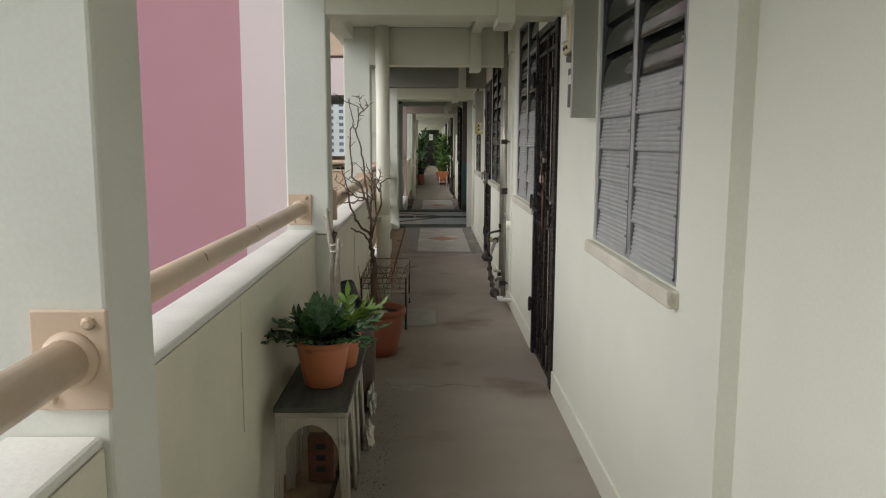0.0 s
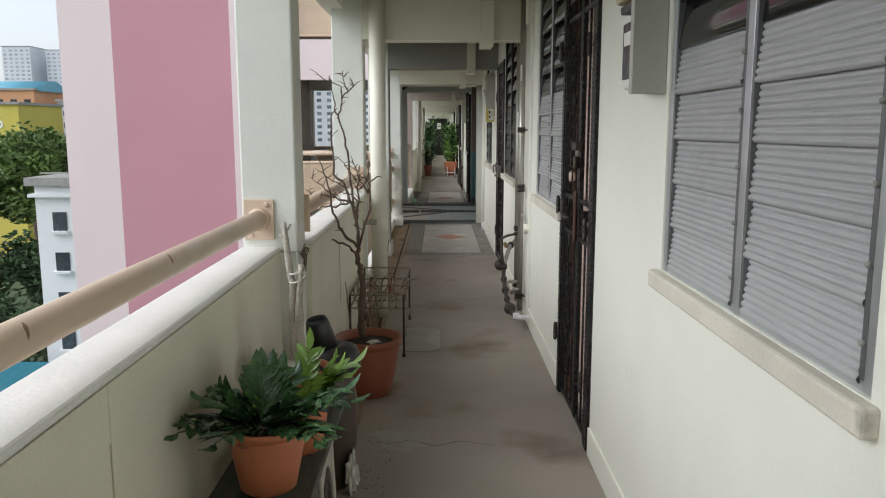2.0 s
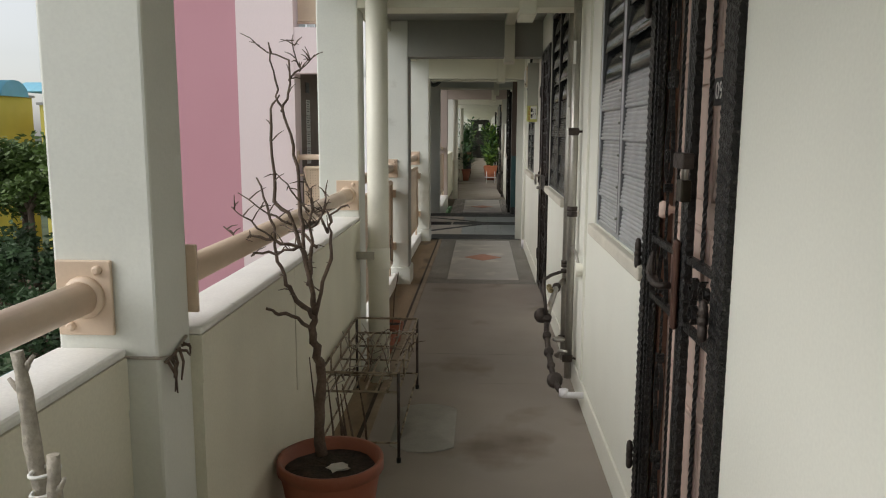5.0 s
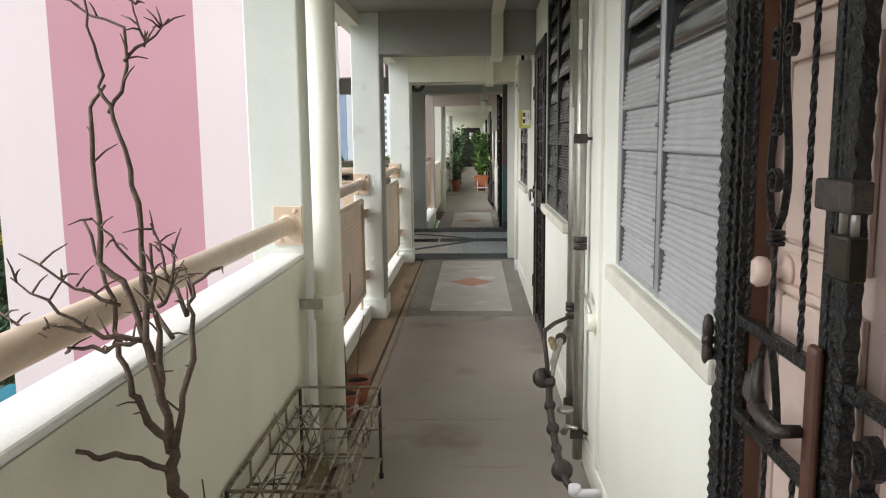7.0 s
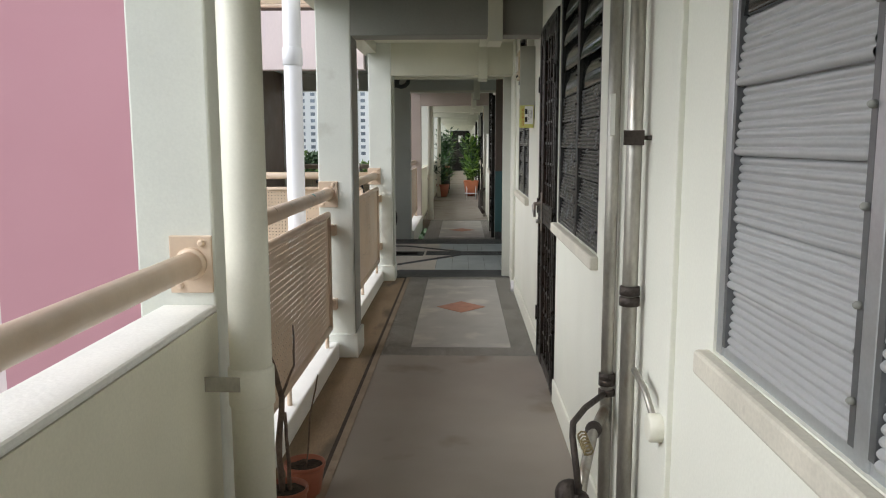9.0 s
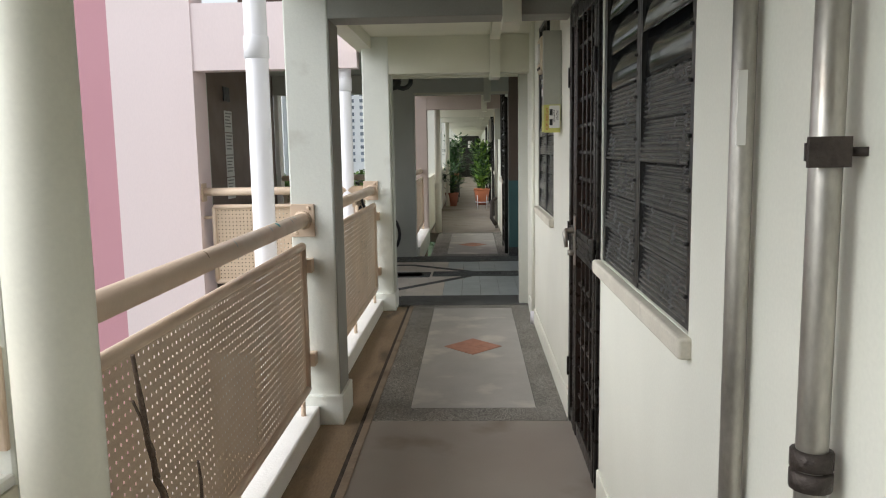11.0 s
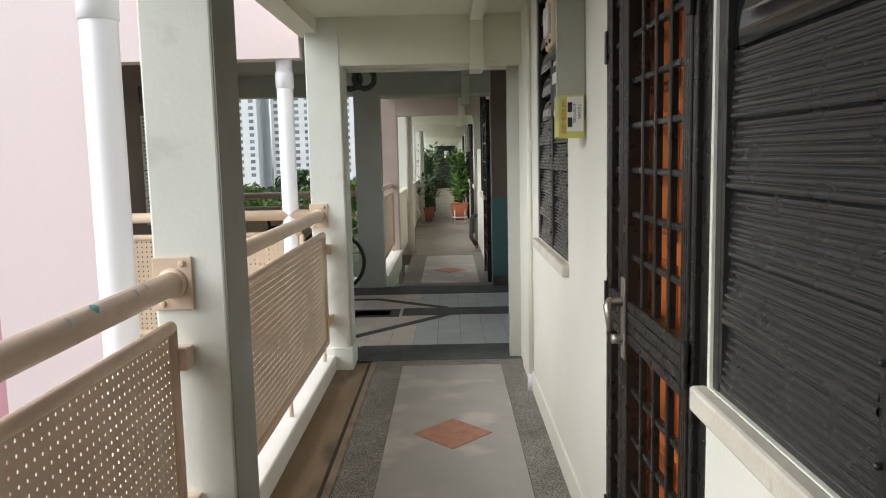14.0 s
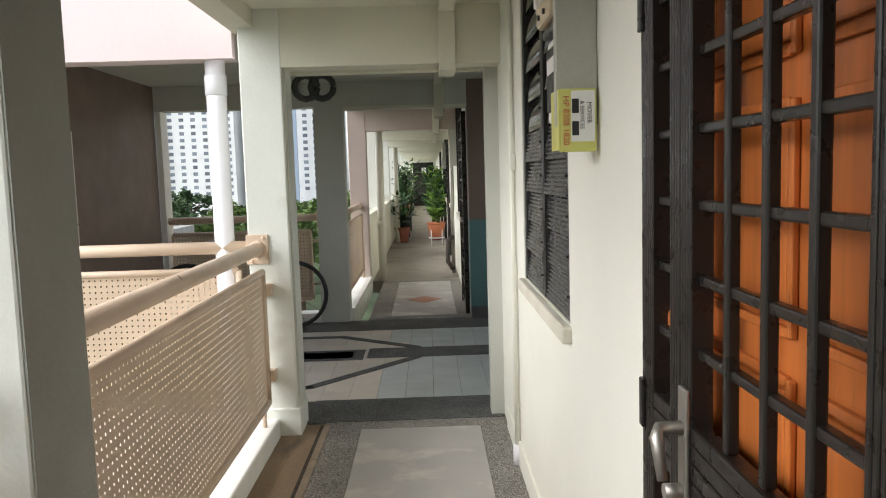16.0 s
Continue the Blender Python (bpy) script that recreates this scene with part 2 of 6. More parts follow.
def wall_boxes(bm, x0, x1, y0, y1, z0, z1, holes):
    """A wall along y with rectangular holes (ya, yb, za, zb)."""
    cur = y0
    for ya, yb, za, zb in sorted(holes):
        if ya > cur:
            add_box(bm, x0, x1, cur, ya, z0, z1)
        if za > z0:
            add_box(bm, x0, x1, ya, yb, z0, za)
        if zb < z1:
            add_box(bm, x0, x1, ya, yb, zb, z1)
        cur = yb
    if cur < y1:
        add_box(bm, x0, x1, cur, y1, z0, z1)


# ---------------------------------------------------------------- plan
LX, RX = -0.57, 0.70           # inner faces of the parapet side and of the flat side
PILLARS = [-1.55, 1.26, 4.28, 7.02, 9.84, 12.77]
PD = 0.22                      # a pillar's depth along the corridor
PO = -0.815                    # outer face of the pillars
SLAB, SOFFIT, STOREY = 2.44, 2.115, 2.62
Y0, LOB0, LOB1, YEND = -3.0, 12.99, 16.2, 46.0
FAR_PILLARS = [19.0, 22.1, 25.2, 28.3, 31.4, 34.5, 37.6, 40.7, 43.8]
WIN1, WIN2, WIN3, WIN4 = (2.18, 3.32, 1.02, 2.34), (5.17, 6.31, 1.005, 2.34), (7.67, 8.91, 1.005, 2.34), (10.72, 11.84, 1.005, 2.34)
GATE1, GATE2 = (4.30, 5.16, 0.0, 2.15), (8.925, 9.88, 0.0, 2.15)

# ---------------------------------------------------------------- flat side: walls
bm = bmesh.new()
wall_boxes(bm, RX, RX + 0.14, 1.83, LOB0, 0, SLAB, [WIN1, GATE1, WIN2, WIN3, GATE2, WIN4])
wall_right = structure("wall_right", bm, CREAM, "cream painted wall of the flats with windows and gates", "wall")
bm = bmesh.new()
wall_boxes(bm, RX + 0.05, RX + 0.19, Y0, 1.83, 0, SLAB, [])
structure("wall_right_near", bm, CREAM, "cream painted wall set slightly back", "wall")
structure("wall_behind", box(PO, RX + 0.19, Y0 - 0.12, Y0, 0, SLAB), CREAM, "cream end wall of the corridor", "wall")
bm = bmesh.new()
cuts = [1.83, GATE1[0], GATE1[1], GATE2[0], GATE2[1], LOB0 - 0.25]
for a, b in zip(cuts[::2], cuts[1::2]):
    add_box(bm, RX - 0.012, RX, a + 0.01, b - 0.01, 0.0, 0.13, 0.004)
structure("baseboard", bm, CREAM, "low cream skirting band along the flats' wall", "skirting")

# dark rooms behind the windows and gates
bm = bmesh.new()
for a, b in ((1.9, 5.9), (5.95, 7.4), (7.45, 10.3), (10.35, 12.4)):
    add_box(bm, RX + 1.6, RX + 1.7, a, b, 0, SLAB)
    add_box(bm, RX + 0.15, RX + 1.6, a, a + 0.05, 0, SLAB)
    add_box(bm, RX + 0.15, RX + 1.6, b - 0.05, b, 0, SLAB)
structure("wall_rooms", bm, LOBBYGREY, "plain grey room walls behind the windows", "wall")

# ---------------------------------------------------------------- floor
structure("floor", box(-0.398, RX + 1.7, Y0, 9.84, -0.16, 0.0), FLOOR, "grey cement corridor floor with brown stains", "floor")
structure("floor_drain", box(-0.648, -0.40, Y0, LOB0, -0.16, -0.012), DRAIN, "brown stained shallow drain strip along the parapet", "drain")
structure("floor_far", box(-0.56, RX + 1.7, 19.205, YEND, -0.16, 0.0), FLOOR, "grey cement floor of the far corridor", "floor")


def patterned_floor(y0, y1, dia, name):
    """Granite chip border, cement panel and terracotta diamond."""
    top = tagged(new(name), "granite chip floor with a grey panel and a terracotta diamond", "floor", kind="structure")
    ix0, ix1, iy0, iy1 = -0.172, 0.534, y0 + 0.21, y1 - 0.14
    bm = bmesh.new()
    add_box(bm, -0.398, ix0 - 0.002, y0, y1, -0.16, 0.0)
    add_box(bm, ix1 + 0.002, RX + 1.7, y0, y1, -0.16, 0.0)
    add_box(bm, ix0 - 0.002, ix1 + 0.002, y0, iy0 - 0.002, -0.16, 0.0)
    add_box(bm, ix0 - 0.002, ix1 + 0.002, iy1 + 0.002, y1, -0.16, 0.0)
    part("border", bm, GRANITE, top, "washed granite chips")
    part("panel", box(ix0, ix1, iy0, iy1, -0.16, -0.001), SMOOTHMAT, top, "smooth grey cement with pale patches")
    bm = bmesh.new()
    cx, hw, hl = (ix0 + ix1) / 2, 0.21, 0.23
    lo = [bm.verts.new((cx + a * hw, dia + b * hl, -0.002)) for a, b in ((-1, 0), (0, -1), (1, 0), (0, 1))]
    hi = [bm.verts.new((v.co.x, v.co.y, 0.003)) for v in lo]
    bm.faces.new(hi)
    for i in range(4):
        bm.faces.new((lo[i], lo[(i + 1) % 4], hi[(i + 1) % 4], hi[i]))
    part("diamond", bm, DIAMOND, top, "worn terracotta diamond inlay")
    return top


patterned_floor(9.845, 12.93, 11.41, "floor_pattern")
patterned_floor(16.25, 19.2, 17.5, "floor_pattern_far")
structure("threshold_1", box(-0.53, 0.68, 12.935, 13.40, -0.16, 0.002), DARKGRAN, "dark granite chip threshold strip", "threshold")
structure("threshold_2", box(-2.46, 2.4, 15.721, 16.245, -0.16, 0.002), DARKGRAN, "dark granite chip threshold strip", "threshold")

# ---------------------------------------------------------------- parapet side
def pillar(y, x0=PO, x1=LX, z0=-0.16, depth=PD):
    bm = bmesh.new()
    add_box(bm, x0, x1, y, y + depth, z0, SLAB, 0.008)
    return bm


INNER = [LX, -0.55, -0.575, -0.548, -0.534, -0.54]
OUTER = [PO, PO, -0.807, -0.782, -0.762, -0.778]
DEPTH = [PD, 0.21, 0.19, PD, 0.27, PD]
for i, y in enumerate(PILLARS):
    ob = structure("pillar", pillar(y, x0=OUTER[i], x1=INNER[i], depth=DEPTH[i]), PILLAR, "pale grey painted concrete pillar with worn edges", "pillar")
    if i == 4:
        # thin grey sheet, darker than the pillar's other faces
        part("inner_face", box(INNER[i] + 0.0005, INNER[i] + 0.004, y + 0.004, y + DEPTH[i] - 0.004, 0.152, SOFFIT - 0.001), GREYBEAM, ob, "thin dull grey sheet over the inner face")
    if y > 9:
        part("plinth", box(OUTER[i] + 0.02, INNER[i] + 0.022, y - 0.025, y + DEPTH[i] + 0.02, -0.012, 0.15, 0.006), PILLAR, ob)

def parapet(y0, y1, x):
    """Solid parapet with a rounded white cap; x is its inner face."""
    top = tagged(new("parapet"), "cream painted parapet wall with a white rounded cap", "parapet", kind="structure")
    part("wall_face", box(x - 0.15, x, y0, y1, -0.16, 0.925), PARAPET, top)
    part("band", box(x - 0.001, x + 0.0035, y0, y1, 0.80, 0.926, 0.0015), PARAPET, top)
    part("cap", box(x - 0.16, x + 0.004, y0, y1, 0.926, 0.948, 0.009), WHITECAP, top, "white painted cap with dark scuffs")
    y = y0 + (y1 - y0) * 0.38
    part("joint", box(x + 0.0008, x + 0.0042, y - 0.0008, y + 0.0008, 0.45, 0.925), JOINT, top, "hairline joint in the plaster")


JOINT = mat("grey_plaster_joint", (0.58, 0.55, 0.45), 0.8, spread=0.2, scale=12)
CRACK = mat("dark_crack_dirt", (0.075, 0.06, 0.048), 0.9, spread=0.3, scale=20)
for i, x in enumerate((-0.57, -0.652, -0.55)):
    parapet(PILLARS[i] + DEPTH[i] + 0.002, PILLARS[i + 1] - 0.002, x)
for a, b in ((7.24, 9.84), (10.11, 12.77)):
    structure("kerb", box(-0.76, -0.64, a + 0.003, b - 0.028, -0.16, 0.10, 0.01), WHITECAP, "low white painted kerb under the railing", "kerb")
structure("edge_beam", box(PO - 0.02, -0.69, Y0, LOB0, SLAB - 0.10, SLAB + 0.15), CEIL, "cream painted concrete edge beam", "beam")
structure("slab_edge", box(PO - 0.02, LX + 0.01, Y0, LOB0, -0.5, -0.165), CREAM, "edge of the floor slab", "slab")

# ceiling and cross beams
structure("ceiling", box(PO - 0.02, RX + 1.8, Y0, 7.0, SLAB, SLAB + 0.16), CEIL, "cream painted concrete ceiling", "ceiling")
# this bay and the beam at its far end are a darker grey
structure("ceiling_grey", box(PO - 0.02, RX + 1.8, 7.0, 9.9, SLAB - 0.001, SLAB + 0.16), GREYBEAM, "dull grey concrete ceiling bay, darker than the others", "ceiling")
structure("ceiling_bright", box(PO - 0.02, RX + 1.8, 9.9, LOB0, SLAB, SLAB + 0.16), CEIL, "cream painted concrete ceiling", "ceiling")
for y in PILLARS:
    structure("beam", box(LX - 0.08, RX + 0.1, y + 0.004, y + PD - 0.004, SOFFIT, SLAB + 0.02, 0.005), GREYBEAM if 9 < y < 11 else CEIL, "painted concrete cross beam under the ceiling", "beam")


def trunking(y0, y1, crossings, x0=0.355, x1=0.44):
    """Cable casing that runs along the ceiling and ducks under each beam."""
    top = thing("cable_trunking", "cream painted cable casing that ducks under the beams", "cable casing")
    cur = y0
    for y in crossings:
        part("ceiling_run", box(x0, x1, cur, y - 0.05, SLAB - 0.05, SLAB - 0.002), CEIL, top)
        bm = bmesh.new()
        add_box(bm, x0 - 0.004, x1 + 0.004, y - 0.05, y + 0.002, SOFFIT - 0.045, SLAB - 0.002, 0.003)
        add_box(bm, x0 - 0.004, x1 + 0.004, y + 0.002, y + PD, SOFFIT - 0.045, SOFFIT - 0.002, 0.003)
        add_box(bm, x0 - 0.004, x1 + 0.004, y + PD, y + PD + 0.05, SOFFIT - 0.045, SLAB - 0.002, 0.003)
        part("beam_loop", bm, CEIL, top)
        cur = y + PD + 0.05
    part("ceiling_run", box(x0, x1, cur, y1, SLAB - 0.05, SLAB - 0.002), CEIL, top)


trunking(Y0 + 0.02, LOB0 + 0.1, PILLARS)
# ---------------------------------------------------------------- railings
def hand_rail(y0, y1, cx=-0.712, name="hand_rail", z=1.088):
    """Thick round rail between bolted plates on two pillars."""
    top = thing(name, "thick beige painted round hand rail with wall plates", "railing", "corridor rails")
    part("rail", tube([(cx, y0 + 0.012, z), (cx, (y0 + y1) / 2, z), (cx, y1 - 0.012, z)], 0.038, 20), RAILPAINT, top)
    for y, s in ((y0, 1), (y1, -1)):
        p = part("wall_plate", box(cx - 0.064, cx + 0.064, min(y, y + s * 0.012), max(y, y + s * 0.012), z - 0.088, z + 0.084, 0.004), RAILPAINT, top)
        for bx, bz in ((cx + 0.034, z + 0.062), (cx - 0.033, z - 0.066)):
            bm = lathe([(0.011, 0), (0.011, 0.008), (0.006, 0.014)], 8)
            bmesh.ops.transform(bm, matrix=pose(bx, y + s * 0.010, bz, -90 * s), verts=bm.verts)
            part("bolt", bm, RAILPAINT, p)
        bm = lathe([(0.05, 0), (0.046, 0.012), (0.039, 0.02)], 20)
        bmesh.ops.transform(bm, matrix=pose(cx, y + s * 0.010, z, -90 * s), verts=bm.verts)
        part("collar", bm, RAILPAINT, p)
    return top


for i, (cx, z) in enumerate(((-0.61, 1.082), (-0.734, 1.066), (-0.616, 1.073), (-0.698, 1.096), (-0.724, 1.093))):
    hand_rail(PILLARS[i] + DEPTH[i] + 0.001, PILLARS[i + 1] - 0.001, cx, z=z)


def perforated(y0, y1, z0, z1, x, pitch=0.032, hole=0.0034):
    """Sheet with staggered square-ish holes, real openings."""
    bm = bmesh.new()
    w = pitch
    ny, nz = max(int((y1 - y0) / w), 1), max(int((z1 - z0) / w), 1)
    w, h = (y1 - y0) / ny, (z1 - z0) / nz
    cache = {}

    def vert(y, z):
        k = (round(y, 5), round(z, 5))
        if k not in cache:
            cache[k] = bm.verts.new((x, y, z))
        return cache[k]
    for j in range(nz):
        for i in range(ny):
            a, b, c, d = y0 + i * w, y0 + (i + 1) * w, z0 + j * h, z0 + (j + 1) * h
            oc = [vert(a, c), vert(b, c), vert(b, d), vert(a, d)]
            cy, cz = (a + b) / 2, (c + d) / 2
            ih = [bm.verts.new((x, cy + s * hole, cz + t * hole * 1.15)) for s, t in ((-0.6, -1), (0.6, -1), (1, 0), (0.6, 1), (-0.6, 1), (-1, 0))]
            for f in ((oc[0], oc[1], ih[1], ih[0]), (oc[1], oc[2], ih[3], ih[2]), (oc[1], ih[2], ih[1]), (oc[2], oc[3], ih[4], ih[3]), (oc[3], oc[0], ih[0], ih[5]), (oc[3], ih[5], ih[4])):
                bm.faces.new(f)
    return bm


def railing_panel(y0, y1):
    """Framed perforated sheet below the hand rail."""
    top = thing("railing_panel", "tan perforated metal railing panel in a tubular frame", "railing", "corridor railing panels")
    x, z0, z1 = -0.692, 0.205, 0.965
    a, b = y0 + 0.07, y1 - 0.07
    sheet = part("perforated_sheet", perforated(a + 0.02, b - 0.02, z0 + 0.02, z1 - 0.02, x), PANELPAINT, top, "tan metal sheet with rows of holes")
    part("top_tube", tube([(x, a, z1), (x, b, z1)], 0.021, 12), RAILPAINT, top)
    part("bottom_tube", tube([(x, a, z0), (x, b, z0)], 0.021, 12), RAILPAINT, top)
    for y in (a, b):
        part("side_tube", tube([(x, y, z0), (x, y, z1)], 0.02, 12), RAILPAINT, top)
    for y in (a + 0.12, (a + b) / 2, b - 0.12):
        part("foot", tube([(x, y, 0.098), (x, y, z0)], 0.013, 8), RAILPAINT, top)
    for y, s in ((y0, 1), (y1, -1)):
        for z in (0.36, 0.86):
            part("bracket", box(x - 0.03, x + 0.045, min(y, y + s * 0.07), max(y, y + s * 0.07) - 0.0, z - 0.035, z + 0.035, 0.004), RAILPAINT, top)
    return top


SCUFFS = [("teal", mat("teal_paint_splash", (0.07, 0.32, 0.30), 0.5, spread=0.1, scale=30), (9.24,)), ("pale", mat("bare_grey_scuff", (0.45, 0.46, 0.44), 0.6, spread=0.2, scale=30), (9.48, 9.56, 9.1, 8.6)), ("dark", mat("dark_rust_scuff", (0.30, 0.20, 0.13), 0.8, spread=0.3, scale=30), (2.35, 3.1, 5.7, 8.3, 11.3))]
for kind_, m_, ys in SCUFFS:
    for y in ys:
        cx, cz = (-0.734, 1.066) if y < 4 else (-0.616, 1.073) if y < 7 else (-0.698, 1.096) if y < 9.9 else (-0.724, 1.093)
        mark = tagged(new("paint_scuff"), kind_ + " coloured scuff on the beige hand rail", "scuff")
        bm = bmesh.new()
        a0, n = random.uniform(0.2, 0.7), 6
        rows_ = []
        for i in range(n + 1):
            a = a0 + 0.9 * i / n
            w = (0.0015 + 0.006 * math.sin(math.pi * i / n) * random.uniform(0.5, 1.3)) * (3.0 if kind_ == "teal" else 1.0)
            rows_.append([bm.verts.new((cx + 0.0386 * math.cos(a), y + s * w + 0.02 * i / n, cz + 0.0386 * math.sin(a))) for s in (-1, 1)])
        for r0, r1 in zip(rows_, rows_[1:]):
            bm.faces.new((r0[0], r0[1], r1[1], r1[0]))
        part("mark", bm, m_, mark)
railing_panel(7.242, 9.838)
railing_panel(10.112, 12.768)

# ---------------------------------------------------------------- pipes
def downpipe(x, y, r, z0, z1, material, label, joints=(0.78,), straps=()):
    top = thing("downpipe", label, "pipe")
    part("pipe", tube([(x, y, z0), (x, y, z1)], r, 24), material, top)
    for z in joints:
        part("socket", lathe([(r, -0.06), (r + 0.006, -0.055), (r + 0.006, 0.055), (r, 0.06)], 24, (x, y, z)), material, top)
    for z in straps:
        part("strap", box(x - r - 0.07, x + r * 0.2, y - r - 0.004, y - r + 0.002, z - 0.022, z + 0.022), STEEL, top, "flat metal strap")
    return top


downpipe(-0.432, 6.955, 0.061, -0.011, SLAB + 0.01, PIPECREAM, "cream painted drain downpipe beside a pillar", (0.72,), (0.74,))
downpipe(-0.941, 9.98, 0.06, -24, 14, PIPEWHITE, "white plastic rainwater pipe outside the railing", (2.0, -1.2))
downpipe(-0.966, 12.98, 0.058, -24, 14, PIPEWHITE, "white plastic rainwater pipe outside the railing", (2.05, -1.2))


# ---------------------------------------------------------------- louvre windows
def blade_mesh(length, height, ribbed, material):
    """One louvre blade across y, hung from its top edge."""
    bm = bmesh.new()
    n = 90 if ribbed else 2
    f, b = [], []
    for i in range(n + 1):
        u = i / n
        x = -0.0062 * abs(math.sin(u * 9 * math.pi)) ** 0.8 if ribbed else 0.0
        f.append([bm.verts.new((x - 0.004, y, -u * height)) for y in (0, length)])
        b.append([bm.verts.new((0.004, y, -u * height)) for y in (0, length)])
    for i in range(n):
        bm.faces.new((f[i][0], f[i][1], f[i + 1][1], f[i + 1][0])).smooth = True
        bm.faces.new((b[i][0], b[i + 1][0], b[i + 1][1], b[i][1]))
    bm.faces.new((f[0][0], b[0][0], b[0][1], f[0][1]))
    bm.faces.new((f[n][0], f[n][1], b[n][1], b[n][0]))
    return mesh_of("louvre_blade", bm, material)


# shade of the gap beside the blades is put into this darker aluminium
CHANNEL = mat("gap_shade_aluminium_channel", (0.17, 0.175, 0.18), 0.45, 0.6, spread=0.12, scale=12, fine=0.05)


def louvre_window(win, frame_mat, ribbed_mat, name, label, n_ribbed=5, sill_mat=None):
    ya, yb, za, zb = win
    top = tagged(new(name), label, "window", kind="structure")
    x = RX + 0.017
    fw = 0.035
    mid = (ya + yb) / 2
    for y0, y1 in ((ya, ya + fw), (mid - 0.02, mid + 0.02), (yb - fw, yb)):
        fr = part("frame_upright", box(x - 0.012, x + 0.05, y0 + 0.001, y1 - 0.001, za, zb, 0.003), frame_mat, top)
    for z0, z1 in ((za, za + 0.02), (zb - 0.03, zb)):
        part("frame_rail", box(x - 0.008, x + 0.046, ya + fw, yb - fw, z0, z1), frame_mat, top)
    h = 0.13
    n = int((zb - za) / h)
    for a, b in ((ya + fw, mid - 0.02), (mid + 0.02, yb - fw)):
        rib = blade_mesh(b - a - 0.03, h + 0.014, True, ribbed_mat)
        gls = blade_mesh(b - a - 0.03, h + 0.014, False, DARKGLASS)
        ch = bmesh.new()
        for y in (a + 0.006, b - 0.006):
            add_box(ch, x - 0.011, x + 0.03, y - 0.007, y + 0.009, za + 0.02, zb - 0.03)
        part("blade_channel", ch, CHANNEL if frame_mat is ALU else frame_mat, top)
        for k in range(n):
            z = za + 0.026 + (k + 1) * (zb - za - 0.05) / n
            ob = piece("louvre_blade", rib if k < n_ribbed else gls, top, (x + 0.012, a + 0.015, z))
            ob.rotation_euler = (0, radians(5.0 + random.uniform(-1.5, 2.5)), 0)
            cl = part("blade_clip", lathe([(0.0055, 0), (0.0055, 0.008), (0.003, 0.011)], 8, (0, 0, 0)), GREYBEAM if frame_mat is ALU else frame_mat, top)
            cl.rotation_euler = (0, radians(-90), 0)
            cl.location = (x - 0.010, a + 0.006, z - h * 0.55)
    bm = bmesh.new()
    add_box(bm, RX - 0.032, x - 0.013, ya - 0.03, yb + 0.03, za - 0.055, za - 0.002, 0.008)
    part("window_sill", bm, sill_mat or CREAM, top, "projecting cream sill with a dusty top")
    return top


SILL = mat("dusty_cream_sill", (0.62, 0.58, 0.49), 0.75, spread=0.1, scale=5, fine=0.05, stain=(0.36, 0.33, 0.28), stain_at=0.64, stain_scale=10)
louvre_window(WIN1, ALU, LOUVRE, "window_1", "two-bay louvre window with ribbed grey blades", 5, SILL)
louvre_window(WIN2, ALU, LOUVRE, "window_2", "two-bay louvre window with ribbed grey blades", 5, SILL)
louvre_window(WIN3, BLACKFRAME, BLACKLOUVRE, "window_3", "two-bay louvre window with dark ribbed blades", 5, SILL)
louvre_window(WIN4, BLACKFRAME, BLACKLOUVRE, "window_4", "two-bay louvre window with dark ribbed blades", 5, SILL)

# ---------------------------------------------------------------- lobby and beyond
structure("floor_lobby", box(-2.46, 2.4, 13.401, 15.72, -0.16, -0.007), GROUT, "dark grout bed under the lobby tiles", "floor")
structure("lobby_jamb_left", box(LX + 0.001, LX + 0.045, 12.80, 12.98, 0, SOFFIT), LOBBYGREY, "grey moulded edge of the lobby opening", "jamb")
structure("wall_lobby_front", box(RX - 0.08, 2.4, LOB0 + 0.001, LOB0 + 0.12, 0, SLAB), LOBBYGREY, "grey lobby wall beside the corridor", "wall")
# unseen right side, its opening added so daylight brightens the lobby
structure("wall_lobby_right", box(2.4, 2.5, LOB0, LOB1 + 0.2, -0.1, 0.95), LOBBYGREY, "unseen grey lobby parapet under an added opening", "wall")
structure("beam_lobby_right", box(2.4, 2.5, LOB0, LOB1 + 0.2, 2.25, SLAB), LOBBYGREY, "unseen grey beam over an added opening", "beam")
structure("wall_lobby_left", box(-2.56, -2.46, 13.22, LOB1, 0, STOREY), BROWNPAINT, "brown painted lobby side wall", "wall")
structure("ceiling_lobby", box(-3.0, 2.5, LOB0, LOB1 + 0.25, SLAB + 0.001, SLAB + 0.17), LOBBYGREY, "grey lobby ceiling", "ceiling")
bm = bmesh.new()
add_box(bm, 0.68, 2.4, LOB1, LOB1 + 0.2, 1.02, SLAB)
structure("wall_lobby_back", bm, BROWNPAINT, "brown painted upper lobby wall", "wall")
structure("wall_lobby_dado", box(0.68, 2.4, LOB1, LOB1 + 0.2, 0.12, 1.02), TEALPAINT, "teal painted lower lobby wall", "wall")
structure("lobby_skirting", box(0.68, 2.4, LOB1 - 0.004, LOB1 + 0.2, 0.0, 0.12), DARKGRAN, "dark granite skirting", "skirting")
structure("pillar_lobby", box(-0.87, -0.58, LOB1, LOB1 + 0.24, 0, SLAB), LOBBYGREY, "grey painted lobby pillar", "pillar")
structure("beam_lobby", box(-0.87, 0.68, LOB1 + 0.002, LOB1 + 0.22, 2.17, SLAB + 0.0), LOBBYGREY, "grey painted lobby beam", "beam")
structure("beam_lobby_window", box(-2.46, -0.87, LOB1, LOB1 + 0.2, 2.2, SLAB), LOBBYGREY, "grey beam above the lobby opening", "beam")
